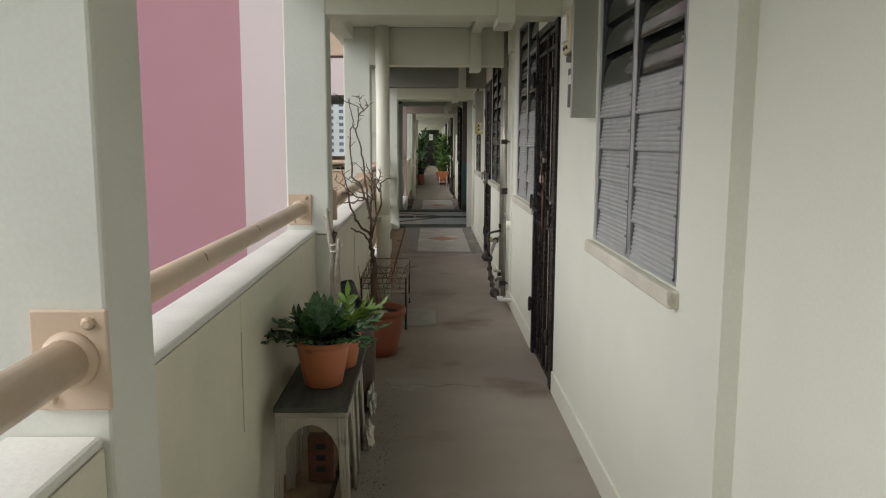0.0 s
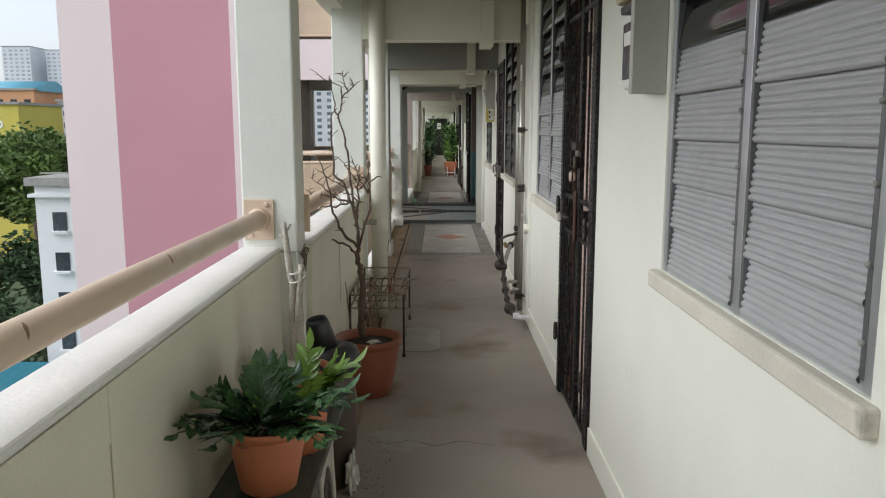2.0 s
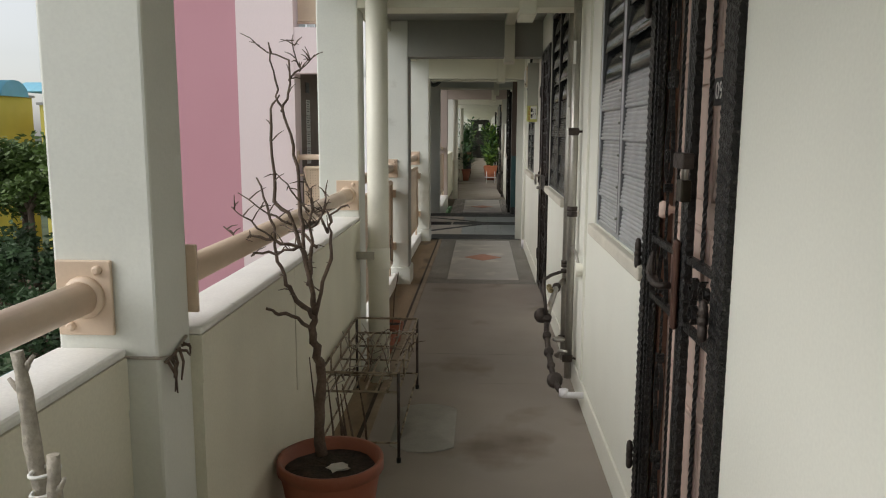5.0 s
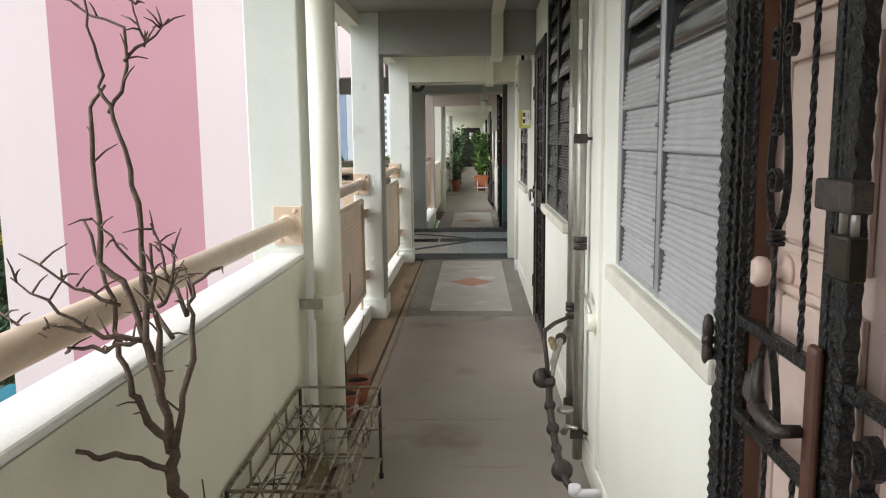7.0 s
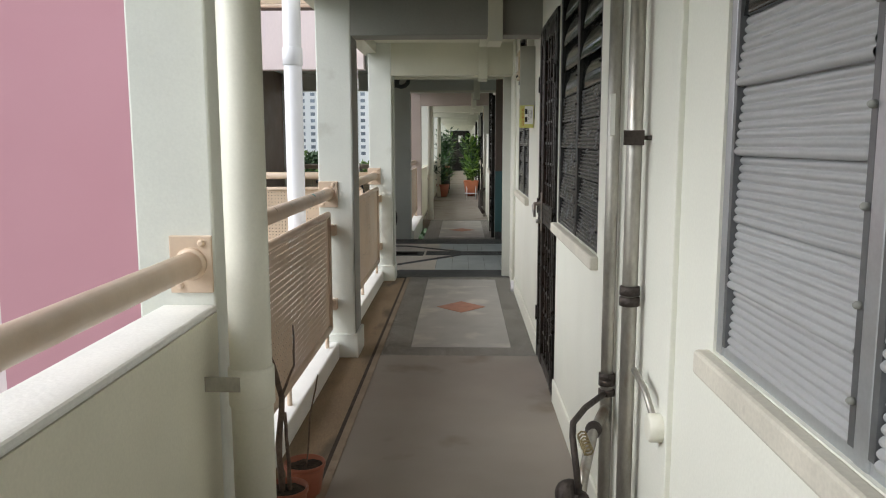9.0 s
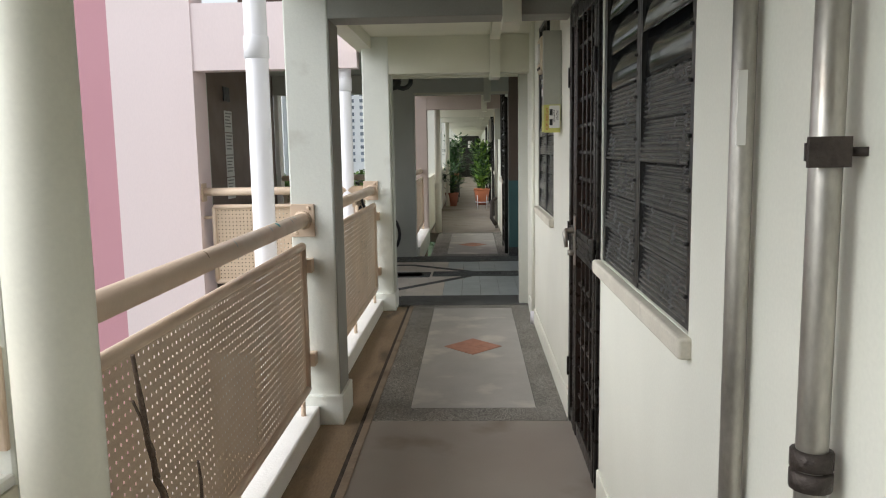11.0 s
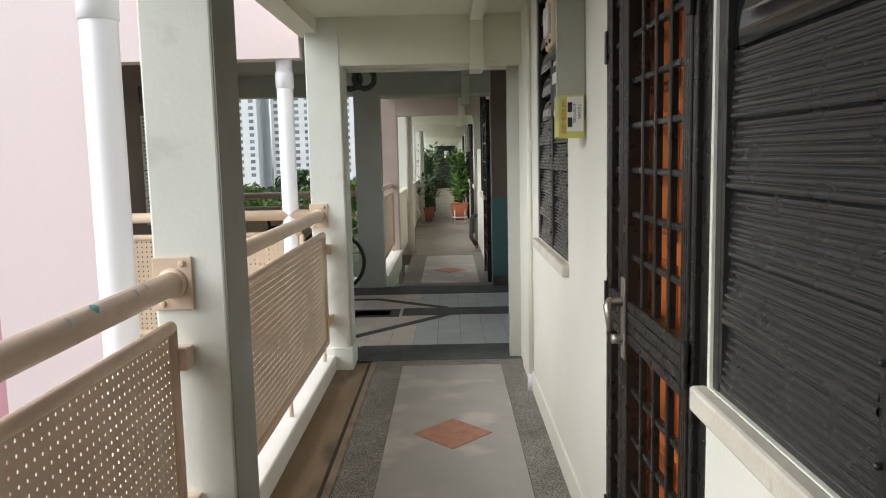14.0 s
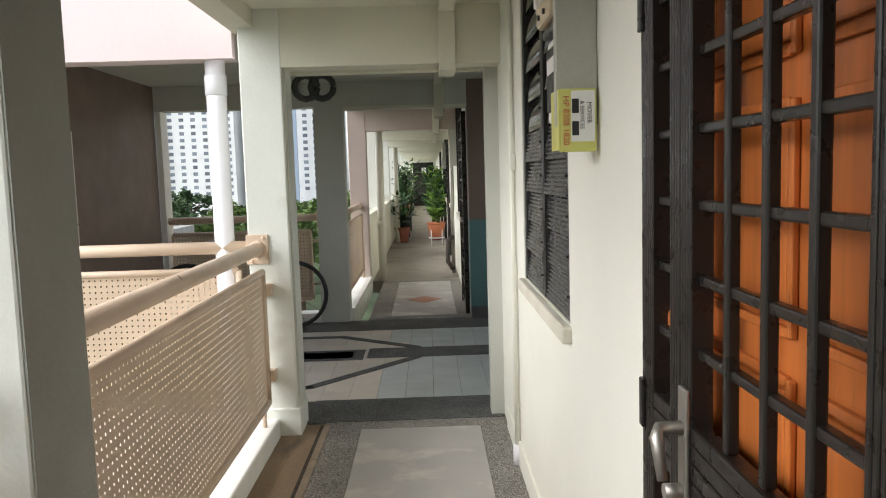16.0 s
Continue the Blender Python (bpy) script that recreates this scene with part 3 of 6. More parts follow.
structure("jamb_lobby_back", box(-2.458, -2.40, LOB1 + 0.002, LOB1 + 0.198, 0.1, 2.199), WHITECAP, "white painted jamb of the lobby opening", "jamb")
structure("kerb_lobby", box(-2.46, -0.87, LOB1, LOB1 + 0.2, 0.003, 0.1), WHITECAP, "low white kerb", "kerb")

# far corridor shell
bm = bmesh.new()
wall_boxes(bm, RX - 0.02, RX + 0.14, LOB1 + 0.2, YEND, 0, SLAB, [])
structure("wall_far_right", bm, CREAM, "cream wall of the far flats", "wall")
structure("ceiling_far", box(PO, RX + 0.2, LOB1 + 0.24, YEND, SLAB, SLAB + 0.16), CEIL, "cream far corridor ceiling", "ceiling")
for y in FAR_PILLARS:
    structure("pillar", pillar(y), PINKISH if y < 20 else PILLAR, "painted concrete pillar of the far corridor", "pillar")
    structure("beam", box(LX - 0.08, RX, y + 0.004, y + PD - 0.004, SOFFIT, SLAB + 0.02), PINKISH if y < 20 else CEIL, "concrete cross beam of the far corridor", "beam")
structure("parapet_far", box(LX - 0.13, LX - 0.01, FAR_PILLARS[0] + PD, YEND, -0.16, 0.945, 0.01), PARAPET, "cream parapet of the far corridor", "parapet")
structure("kerb_far", box(LX - 0.16, LX + 0.02, LOB1 + 0.25, FAR_PILLARS[0], -0.16, 0.10), WHITECAP, "low white kerb of the far corridor", "kerb")
structure("wall_end", box(PO, RX + 0.2, YEND, YEND + 0.2, 0, SLAB), CREAM, "end wall of the far corridor", "wall")

# ---------------------------------------------------------------- pink wing across the court
def facade_wall(name, x0, x1, material, label):
    return structure(name, box(x0, x1, 12.86, 13.2, -24, 16), material, label, "facade")


facade_wall("facade_pale_outer", -5.63, -4.845, PINKPALE, "pale pink painted blank facade strip")
facade_wall("facade_rose", -4.845, -3.083, PINKDEEP, "rose pink painted blank facade strip")
facade_wall("facade_pale_inner", -3.083, -2.325, PINKPALE, "pale pink painted blank facade strip")
# unseen wall, cut short so daylight reaches the far corridor
structure("facade_side", box(-5.63, -5.5, 13.2, 14.2, -24, 16), PINKPALE, "short unseen pale pink side wall of the wing", "facade")
for k in range(-3, 5):
    z = k * STOREY
    structure("wing_slab_band", box(-2.325, PO - 0.02, 12.87, 13.05, z - 0.43, z + 0.16 if k else 0.1), PINKPALE, "pale pink slab band of the wing", "facade")
ground = structure("ground", box(-3400, 3400, -3400, 3400, -24.4, -24.0), mat("dark_ground", (0.07, 0.085, 0.05), 0.9, spread=0.4, scale=0.05), "ground far below the building", "ground")
# ---------------------------------------------------------------- wrought iron gate
def add_twist(bm, x, y, z0, z1, half=0.0055, pitch=0.06):
    """Square bar twisted about its upright axis."""
    n = max(int((z1 - z0) / 0.009), 4)
    rings = []
    for i in range(n + 1):
        z = z0 + (z1 - z0) * i / n
        a0 = (z - z0) / pitch * math.tau / 2
        rings.append([bm.verts.new((x + half * 1.3 * math.cos(a0 + k * math.pi / 2), y + half * 1.3 * math.sin(a0 + k * math.pi / 2), z)) for k in range(4)])
    for r0, r1 in zip(rings, rings[1:]):
        for k in range(4):
            bm.faces.new((r0[k], r0[(k + 1) % 4], r1[(k + 1) % 4], r1[k]))
    bm.faces.new(rings[0][::-1])
    bm.faces.new(rings[-1])


def add_hammered(bm, x0, x1, y0, y1, z0, z1, seed=0, amp=0.0035, step=0.014):
    """Upright flat bar with dented faces and ragged edges."""
    rng = random.Random(seed)
    n = int((z1 - z0) / step)
    rings = []
    for i in range(n + 1):
        z = z0 + (z1 - z0) * i / n
        w = amp * (0.9 if i % 2 else -0.9)
        j = [rng.uniform(-0.4, 0.4) * amp for _ in range(6)]
        pts = [(x0 - w + j[0], y0 + j[1]), (x0 + w * 0.6 + j[2], (y0 + y1) / 2), (x0 - w + j[3], y1 + j[4]), (x1, y1 + w), (x1, y0 - w)]
        rings.append([bm.verts.new((px, py, z)) for px, py in pts])
    for r0, r1 in zip(rings, rings[1:]):
        for k in range(5):
            bm.faces.new((r0[k], r0[(k + 1) % 5], r1[(k + 1) % 5], r1[k]))
    bm.faces.new(rings[0][::-1])
    bm.faces.new(rings[-1])


def spiral(x, cy, cz, r0, r1, a0, turns, n=26):
    return [(x, cy + (r0 + (r1 - r0) * i / n) * math.cos(a0 + turns * math.tau * i / n), cz + (r0 + (r1 - r0) * i / n) * math.sin(a0 + turns * math.tau * i / n)) for i in range(n + 1)]


def add_ribbon(bm, pts, wide, thick):
    """Flat strip on edge: thin in the gate's plane, wide across it."""
    pts = [Vector(p) for p in pts]
    rings = []
    for i, p in enumerate(pts):
        d = (pts[min(i + 1, len(pts) - 1)] - pts[max(i - 1, 0)]).normalized()
        s = d.cross(Vector((1, 0, 0))).normalized() * thick / 2
        w = Vector((wide / 2, 0, 0))
        rings.append([bm.verts.new(q) for q in (p - s - w, p + s - w, p + s + w, p - s + w)])
    for r0, r1 in zip(rings, rings[1:]):
        for k in range(4):
            bm.faces.new((r0[k], r0[(k + 1) % 4], r1[(k + 1) % 4], r1[k]))
    bm.faces.new(rings[0][::-1])
    bm.faces.new(rings[-1])


def scroll_part(parent, pts, wide=0.012):
    bm = bmesh.new()
    add_ribbon(bm, pts, wide, 0.0045)
    part("scroll", bm, WROUGHT, parent)


def lyre(leaf, x, c, z0, up):
    """Stem, collar and a narrow loop whose ends roll into scrolls; up is 1 or -1."""
    bm = bmesh.new()
    add_twist(bm, x, c, min(z0, z0 + up * 0.15), max(z0, z0 + up * 0.15), 0.0036)
    part("stem_bar", bm, WROUGHT, leaf)
    bm = bmesh.new()
    for k in range(3):
        add_box(bm, x - 0.012, x + 0.012, c - 0.012, c + 0.012, z0 + up * (0.15 + 0.009 * k) - 0.004, z0 + up * (0.15 + 0.009 * k) + 0.004, 0.002)
    part("collar", bm, WROUGHT, leaf)
    for s in (-1, 1):
        loop = [(x, c + s * w, z0 + up * h) for w, h in ((0.004, 0.175), (0.026, 0.2), (0.036, 0.24), (0.036, 0.29), (0.026, 0.345), (0.012, 0.40), (0.006, 0.45))]
        top = spiral(x, c + s * 0.026, z0 + up * 0.462, 0.021, 0.008, math.pi if s > 0 else 0.0, -s * up * 1.2, 22)
        scroll_part(leaf, loop + top[1:])
    scroll_part(leaf, spiral(x, c + 0.013, z0 + up * 0.25, 0.022, 0.008, 0.6, 1.25, 22))
    scroll_part(leaf, spiral(x, c + 0.016, z0 + up * 0.345, 0.019, 0.007, -0.8, -1.25, 22))


def iron_gate():
    ya, yb, _, zt = GATE1
    top = thing("wrought_iron_gate", "black hammered wrought iron double gate with scrolls and a padlock", "gate")
    fx0, fx1 = RX - 0.016, RX + 0.012
    for i, (a, b) in enumerate(((ya, ya + 0.082), (yb - 0.058, yb))):
        bm = bmesh.new()
        add_hammered(bm, fx0, fx1, a, b, 0.01, zt, i, 0.0022, 0.013)
        part("gate_post", bm, WROUGHT, top)
    for k, (a, b) in enumerate(((ya + 0.092, ya + 0.112), (yb - 0.08, yb - 0.062))):
        bm = bmesh.new()
        add_hammered(bm, RX - 0.010, RX + 0.008, a, b, 0.015, zt - 0.05, 20 + k, 0.0014, 0.011)
        part("edge_bar", bm, WROUGHT, top)
    part("gate_head", box(fx0 + 0.006, fx1, ya + 0.09, yb - 0.06, zt - 0.05, zt - 0.003, 0.006), WROUGHT, top)
    mid, x = 4.69, RX + 0.004
    for name, a, b, sd in (("near_leaf", ya + 0.116, mid - 0.004, 5), ("far_leaf", mid + 0.004, yb - 0.084, 9)):
        near = name == "near_leaf"
        bm = bmesh.new()
        if near:
            add_hammered(bm, x - 0.012, x + 0.008, b - 0.036, b, 0.03, zt - 0.06, sd, 0.0025, 0.018)
            add_hammered(bm, x - 0.008, x + 0.008, a, a + 0.012, 0.03, zt - 0.06, sd + 1, 0.0014, 0.014)
        else:
            add_box(bm, x - 0.01, x + 0.008, a, a + 0.01, 0.03, zt - 0.06, 0.003)
            add_box(bm, x - 0.008, x + 0.008, a + 0.02, a + 0.042, 0.03, zt - 0.06, 0.003)
            add_hammered(bm, x - 0.008, x + 0.008, b - 0.01, b, 0.03, zt - 0.06, sd + 1, 0.0016, 0.012)
        ia, ib = (a + 0.012, b - 0.036) if near else (a + 0.042, b - 0.01)
        for z in (0.04, 0.925, 1.105, 1.98, zt - 0.08):
            add_box(bm, x - 0.01, x + 0.008, ia, ib, z - 0.011, z + 0.011, 0.003)
        leaf = part(name, bm, WROUGHT, top)
        c = (ia + ib) / 2
        if near:
            bars = (c,)
        else:
            bars = (ia + 0.075, ib - 0.028)
            c = (bars[0] + bars[1]) / 2
        for y in bars:
            for z0, z1 in ((0.05, 0.915), (1.115, 1.97), (1.99, zt - 0.09)):
                bm = bmesh.new()
                add_twist(bm, x, y, z0, z1, 0.0046 if near else 0.004, 0.05)
                part("twisted_bar", bm, WROUGHT, leaf)
        if near:
            for s, zc, r in ((-1, 1.045, 0.03), (1, 1.035, 0.032), (1, 0.975, 0.028), (-1, 0.985, 0.024)):
                scroll_part(leaf, spiral(x - 0.004, c + s * 0.047, zc, r, 0.009, 1.57 if zc > 1.01 else -1.57, s * (1.3 if zc > 1.01 else -1.3), 24), 0.018)
            scroll_part(leaf, [(x - 0.004, c + 0.075 - 0.03 * math.sin(k * math.pi / 10), 1.05 - 0.0085 * k) for k in range(11)], 0.018)
        else:
            lyre(leaf, x, c, 1.115, 1)
            lyre(leaf, x, c, 0.915, -1)
            lyre(leaf, x, c, 1.97, -0.8)
            lyre(leaf, x, c, 0.05, 0.8)
            for s in (-1, 1):
                scroll_part(leaf, [(x - 0.004, c + s * (0.055 - 0.04 * (k / 10) ** 2), 0.935 + 0.016 * k) for k in range(11)])
                scroll_part(leaf, spiral(x - 0.004, c + s * 0.028, 0.97, 0.024, 0.007, 1.57 * s, s * 1.3, 20))
            part("lock_plate", box(x - 0.028, x - 0.011, a + 0.002, a + 0.038, 0.90, 1.15, 0.01), mat("brown_lock_paint", (0.075, 0.032, 0.02), 0.5, spread=0.15, scale=20), leaf, "brown painted lock plate")
            bm = bmesh.new()
            add_tube(bm, [(x - 0.03, a + 0.03, 1.02), (x - 0.062, a + 0.03, 1.02), (x - 0.066, a + 0.075, 1.022), (x - 0.062, a + 0.11, 1.03)], [0.01, 0.011, 0.012, 0.016], 8)
            for k in range(5):
                ang = 0.2 + 0.3 * k
                tip = Vector((x - 0.06, a + 0.10 + 0.075 * math.cos(ang), 1.03 + 0.075 * math.sin(ang)))
                add_tube(bm, [(x - 0.062, a + 0.10, 1.03), (x - 0.066, a + 0.10 + 0.04 * math.cos(ang), 1.03 + 0.04 * math.sin(ang)), tip], [0.009, 0.009, 0.003], 6)
            part("lever_handle", bm, DARKIRON, leaf, "dark leaf-shaped lever")
        for z in (1.0, 0.3, 1.8):
            hy = ya + 0.098 if near else yb - 0.002
            part("hinge", lathe([(0.0032, -0.0496), (0.0088, -0.0448), (0.0112, -0.0368), (0.0112, -0.0128), (0.0088, -0.0096), (0.0120, -0.0064), (0.0120, 0.0064), (0.0088, 0.0096), (0.0112, 0.0128), (0.0112, 0.0368), (0.0088, 0.0400), (0.0096, 0.0464), (0.0032, 0.0528)], 12, (RX - 0.028, hy, z + (0.0 if near else 0.04))), DARKIRON, leaf)
    lock = thing("padlock", "dark bronze padlock with a steel shackle on the gate", "padlock")
    ly = mid - 0.085
    part("lock_body", box(x - 0.05, x - 0.024, ly - 0.026, ly + 0.026, 1.262, 1.318, 0.004), mat("dark_bronze", (0.05, 0.042, 0.03), 0.4, 0.8, spread=0.15, scale=20), lock, "dark bronze body")
    pts = [(x - 0.037, ly - 0.015 + dy_, z_) for dy_, z_ in ((0, 1.314), (0, 1.345), (0.008, 1.362), (0.022, 1.362), (0.03, 1.345), (0.03, 1.314))]
    part("shackle", tube(pts, 0.0055, 8), STEEL, lock, "steel shackle")
    part("hasp", box(x - 0.05, x - 0.021, ly - 0.026, mid - 0.012, 1.345, 1.385, 0.004), DARKIRON, lock)


iron_gate()


def panel_door(ya, yb, zt, x, material, frame_mat, name, label, knob_y):
    top = tagged(new(name), label, "door", kind="structure")
    part("leaf", box(x, x + 0.04, ya + 0.04, yb - 0.04, 0.01, zt - 0.04), material, top)
    for a, b in ((ya, ya + 0.04), (yb - 0.04, yb)):
        part("door_frame", box(x - 0.03, x + 0.05, a + 0.001, b - 0.001, 0, zt - 0.001), frame_mat, top)
    part("door_head", box(x - 0.03, x + 0.05, ya + 0.04, yb - 0.04, zt - 0.04, zt - 0.001), frame_mat, top)
    w = (yb - ya - 0.08)
    for k in range(2):
        for z0, z1 in ((0.14, 0.62), (0.72, 1.16), (1.26, 1.56), (1.66, 2.0)):
            a = ya + 0.04 + 0.06 + k * (w / 2 - 0.03)
            b = a + w / 2 - 0.12
            bm = bmesh.new()
            add_box(bm, x - 0.010, x - 0.001, a, b, z0, z1, 0.005)
            pn = part("door_panel", bm, material, top)
            bm = bmesh.new()
            for bb in ((a - 0.022, a - 0.006, z0 - 0.02, z1 + 0.02), (b + 0.006, b + 0.022, z0 - 0.02, z1 + 0.02), (a - 0.006, b + 0.006, z0 - 0.022, z0 - 0.006), (a - 0.006, b + 0.006, z1 + 0.006, z1 + 0.022)):
                add_box(bm, x - 0.012, x - 0.001, *bb, 0.003)
            part("moulding", bm, material, pn)
    bm = lathe([(0.03, 0), (0.028, 0.008), (0.012, 0.012), (0.012, 0.03), (0.026, 0.04), (0.028, 0.055), (0.02, 0.065)], 16)
    bmesh.ops.transform(bm, matrix=pose(x, knob_y, 1.2, 0, -90), verts=bm.verts)
    part("door_knob", bm, material, top)


panel_door(GATE1[0], GATE1[1], GATE1[3], RX + 0.07, PINKDOOR, SALMON, "door_1", "faded pink panelled door behind an iron gate", 5.03)
panel_door(GATE2[0], GATE2[1], GATE2[3], RX + 0.085, WOODDOOR, WOODDOOR, "door_2", "orange varnished panelled wooden door behind a gate", 9.78)


def text_part(body, size, m, material, parent, name="lettering", label=""):
    cu = bpy.data.curves.new(name, "FONT")
    cu.body, cu.size, cu.align_x, cu.align_y, cu.extrude = body, size, "CENTER", "CENTER", 0.0006
    tmp = bpy.data.objects.new(name, cu)
    scene.collection.objects.link(tmp)
    me = bpy.data.meshes.new_from_object(tmp.evaluated_get(bpy.context.evaluated_depsgraph_get()))
    bpy.data.objects.remove(tmp)
    me.materials.clear()
    me.materials.append(material)
    ob = new(name, me)
    ob.parent = parent
    ob.matrix_basis = m
    return tagged(ob, label)


sign = thing("unit_number_plate", "small black number plate with white digits on the pink door", "sign")
part("plate", box(RX + 0.052, RX + 0.057, 4.52, 4.69, 1.505, 1.575, 0.002), BLACKPLASTIC, sign)
text_part("09-1", 0.062, pose(RX + 0.051, 4.612, 1.54, 90, 0, -90), PAPER, sign, label="white digits")


# ---------------------------------------------------------------- black grille gate
def grille_gate():
    ya, yb, _, zt = GATE2
    top = thing("grille_gate", "black enamelled metal grille gate, closed over a wooden door", "gate")
    x = RX + 0.012
    part("gate_plate", box(x - 0.004, x + 0.07, ya + 0.002, ya + 0.075, 0.004, zt, 0.003), BLACKGATE, top, "wide black upright plate")
    part("gate_frame", box(x - 0.018, x + 0.06, ya + 0.076, ya + 0.10, 0.004, zt, 0.004), BLACKGATE, top)
    part("gate_frame", box(x - 0.02, x + 0.06, yb - 0.03, yb - 0.002, 0.004, zt, 0.004), BLACKGATE, top)
    part("gate_head", box(x - 0.02, x + 0.06, ya + 0.10, yb - 0.03, zt - 0.03, zt - 0.002, 0.004), BLACKGATE, top)

    def stile(bm, a, b):
        n = 4
        w = (b - a) / n
        for k in range(n):
            add_box(bm, x - 0.022, x + 0.018, a + k * w + 0.0006, a + (k + 1) * w - 0.0006, 0.015, zt - 0.035, 0.0035)

    for name, a, b, cols in (("main_leaf", ya + 0.102, 9.635, 4), ("side_leaf", 9.64, yb - 0.032, 1)):
        bm = bmesh.new()
        stile(bm, a, a + 0.055)
        stile(bm, b - 0.05, b)
        for z0, z1 in ((0.015, 0.09), (zt - 0.11, zt - 0.035)):
            add_box(bm, x - 0.018, x + 0.014, a + 0.03, b - 0.03, z0, z1, 0.004)
        for k in range(4):
            add_box(bm, x - 0.02, x + 0.014, a + 0.03, b - 0.03, 0.93 + k * 0.032, 0.96 + k * 0.032, 0.005)
        leaf = part(name, bm, BLACKGATE, top)
        ia, ib = a + 0.055, b - 0.05
        for k in range(1, cols):
            y = ia + (ib - ia) * k / cols
            for z0, z1 in ((0.09, 0.93), (1.058, zt - 0.11)):
                part("upright_bar", box(x - 0.014, x + 0.006, y - 0.0095, y + 0.0095, z0, z1, 0.004), BLACKGATE, leaf)
        for z0, z1, n in ((0.09, 0.93, 6), (1.058, zt - 0.11, 8)):
            for k in range(1, n):
                z = z0 + (z1 - z0) * k / n
                part("cross_bar", box(x - 0.009, x + 0.011, ia - 0.002, ib + 0.002, z - 0.0085, z + 0.0085, 0.004), BLACKGATE, leaf)
    hp = part("lock_plate", box(x - 0.03, x - 0.022, 9.585, 9.625, 0.88, 1.12, 0.003), STEEL, top, "steel lock plate")
    part("lever", tube([(x - 0.03, 9.605, 1.05), (x - 0.07, 9.605, 1.05), (x - 0.075, 9.595, 1.04), (x - 0.07, 9.58, 0.97)], [0.013, 0.012, 0.013, 0.009], 10), STEEL, hp)
    part("key_turn", tube([(x - 0.03, 9.605, 0.94), (x - 0.06, 9.605, 0.94)], 0.014, 10), STEEL, hp)
    for z in (0.3, 1.02, 1.8):
        part("hinge", box(x - 0.03, x - 0.02, yb - 0.034, yb - 0.012, z - 0.05, z + 0.05, 0.003), BLACKGATE, top)
        part("hinge", box(x - 0.032, x - 0.022, ya + 0.085, ya + 0.112, z - 0.05, z + 0.05, 0.003), BLACKGATE, top)


grille_gate()


# ---------------------------------------------------------------- meter boxes
def meter_box(y0, y1, z0, name_label):
    top = thing("meter_box", name_label, "meter box", "meter boxes")
    part("casing", box(RX - 0.105, RX - 0.001, y0, y0 + 0.035, z0, z0 + 0.5, 0.003), GREYBOX, top, "grey-green painted metal side")
    part("back_plate", box(RX - 0.03, RX - 0.001, y0 + 0.035, y1, z0 + 0.01, z0 + 0.49), GREYBOX, top)
    fuse = part("fuse_box", box(RX - 0.115, RX - 0.03, y0 + 0.04, y1 - 0.01, z0 + 0.28, z0 + 0.48, 0.012), BEIGEBOX, top, "yellowed plastic fuse cover")
    for k in (0.3, 0.7):
        y = y0 + 0.04 + (y1 - y0 - 0.05) * k
        part("fuse_carrier", box(RX - 0.128, RX - 0.114, y - 0.02, y + 0.02, z0 + 0.33, z0 + 0.44, 0.004), PAPER, fuse)
        part("fuse_screw", tube([(RX - 0.114, y, z0 + 0.305), (RX - 0.121, y, z0 + 0.305)], 0.008, 8), BLACKPLASTIC, fuse)
    meter = part("meter", box(RX - 0.085, RX - 0.03, y0 + 0.045, y1 - 0.015, z0 + 0.02, z0 + 0.245, 0.01), PAPER, top, "pale meter with a dark dial window")
    part("dial_window", box(RX - 0.092, RX - 0.084, y0 + 0.06, y1 - 0.035, z0 + 0.05, z0 + 0.22, 0.003), BLACKPLASTIC, meter)
    part("dial", box(RX - 0.0945, RX - 0.091, y0 + 0.075, y1 - 0.06, z0 + 0.15, z0 + 0.19), PAPER, meter)
    part("hood", box(RX - 0.10, RX - 0.06, y0 + 0.045, y1 - 0.02, z0 + 0.25, z0 + 0.275, 0.006), BLACKPLASTIC, top)
    part("feed_casing", box(RX - 0.05, RX - 0.001, (y0 + y1) / 2 - 0.03, (y0 + y1) / 2 + 0.03, z0 + 0.5, SLAB - 0.002), CREAM, top)
    return top


meter_box(3.345, 3.56, 1.545, "grey meter box with fuse cover on the cream wall")
meter_box(10.295, 10.565, 1.60, "grey meter box with yellow flyer tucked under it")

YELLOW = mat("yellow_card", (0.58, 0.57, 0.16), 0.6, spread=0.06, scale=10)
REDINK = mat("red_ink", (0.5, 0.06, 0.05), 0.7, spread=0.05)
card = thing("advert_card", "yellow and white mover advert card hung on a meter box", "advert")
part("card", box(RX - 0.1000, RX - 0.0100, 10.2700, 10.2900, 1.535, 1.69, 0.001), YELLOW, card)
part("white_field", box(RX - 0.0730, RX - 0.0140, 10.2685, 10.2698, 1.56, 1.685), PAPER, card)
part("side_flap", box(RX - 0.1035, RX - 0.1005, 10.2710, 10.3850, 1.54, 1.69), YELLOW, card)
text_part("HP 8308 1820", 0.021, pose(RX - 0.0860, 10.2692, 1.612, 90, 90, 0), REDINK, card, label="red upright phone number")
text_part("MOVER", 0.016, pose(RX - 0.0280, 10.2678, 1.63, 90, 90, 0), BLACKPLASTIC, card, label="black lettering")
text_part("& SERVICES", 0.014, pose(RX - 0.0460, 10.2678, 1.625, 90, 90, 0), BLACKPLASTIC, card, label="black lettering")
for k in range(2):
    part("lorry_picture", box(RX - 0.0710, RX - 0.0540, 10.2672, 10.2682, 1.575 + k * 0.055, 1.61 + k * 0.055), BLACKPLASTIC, card, "small dark picture")


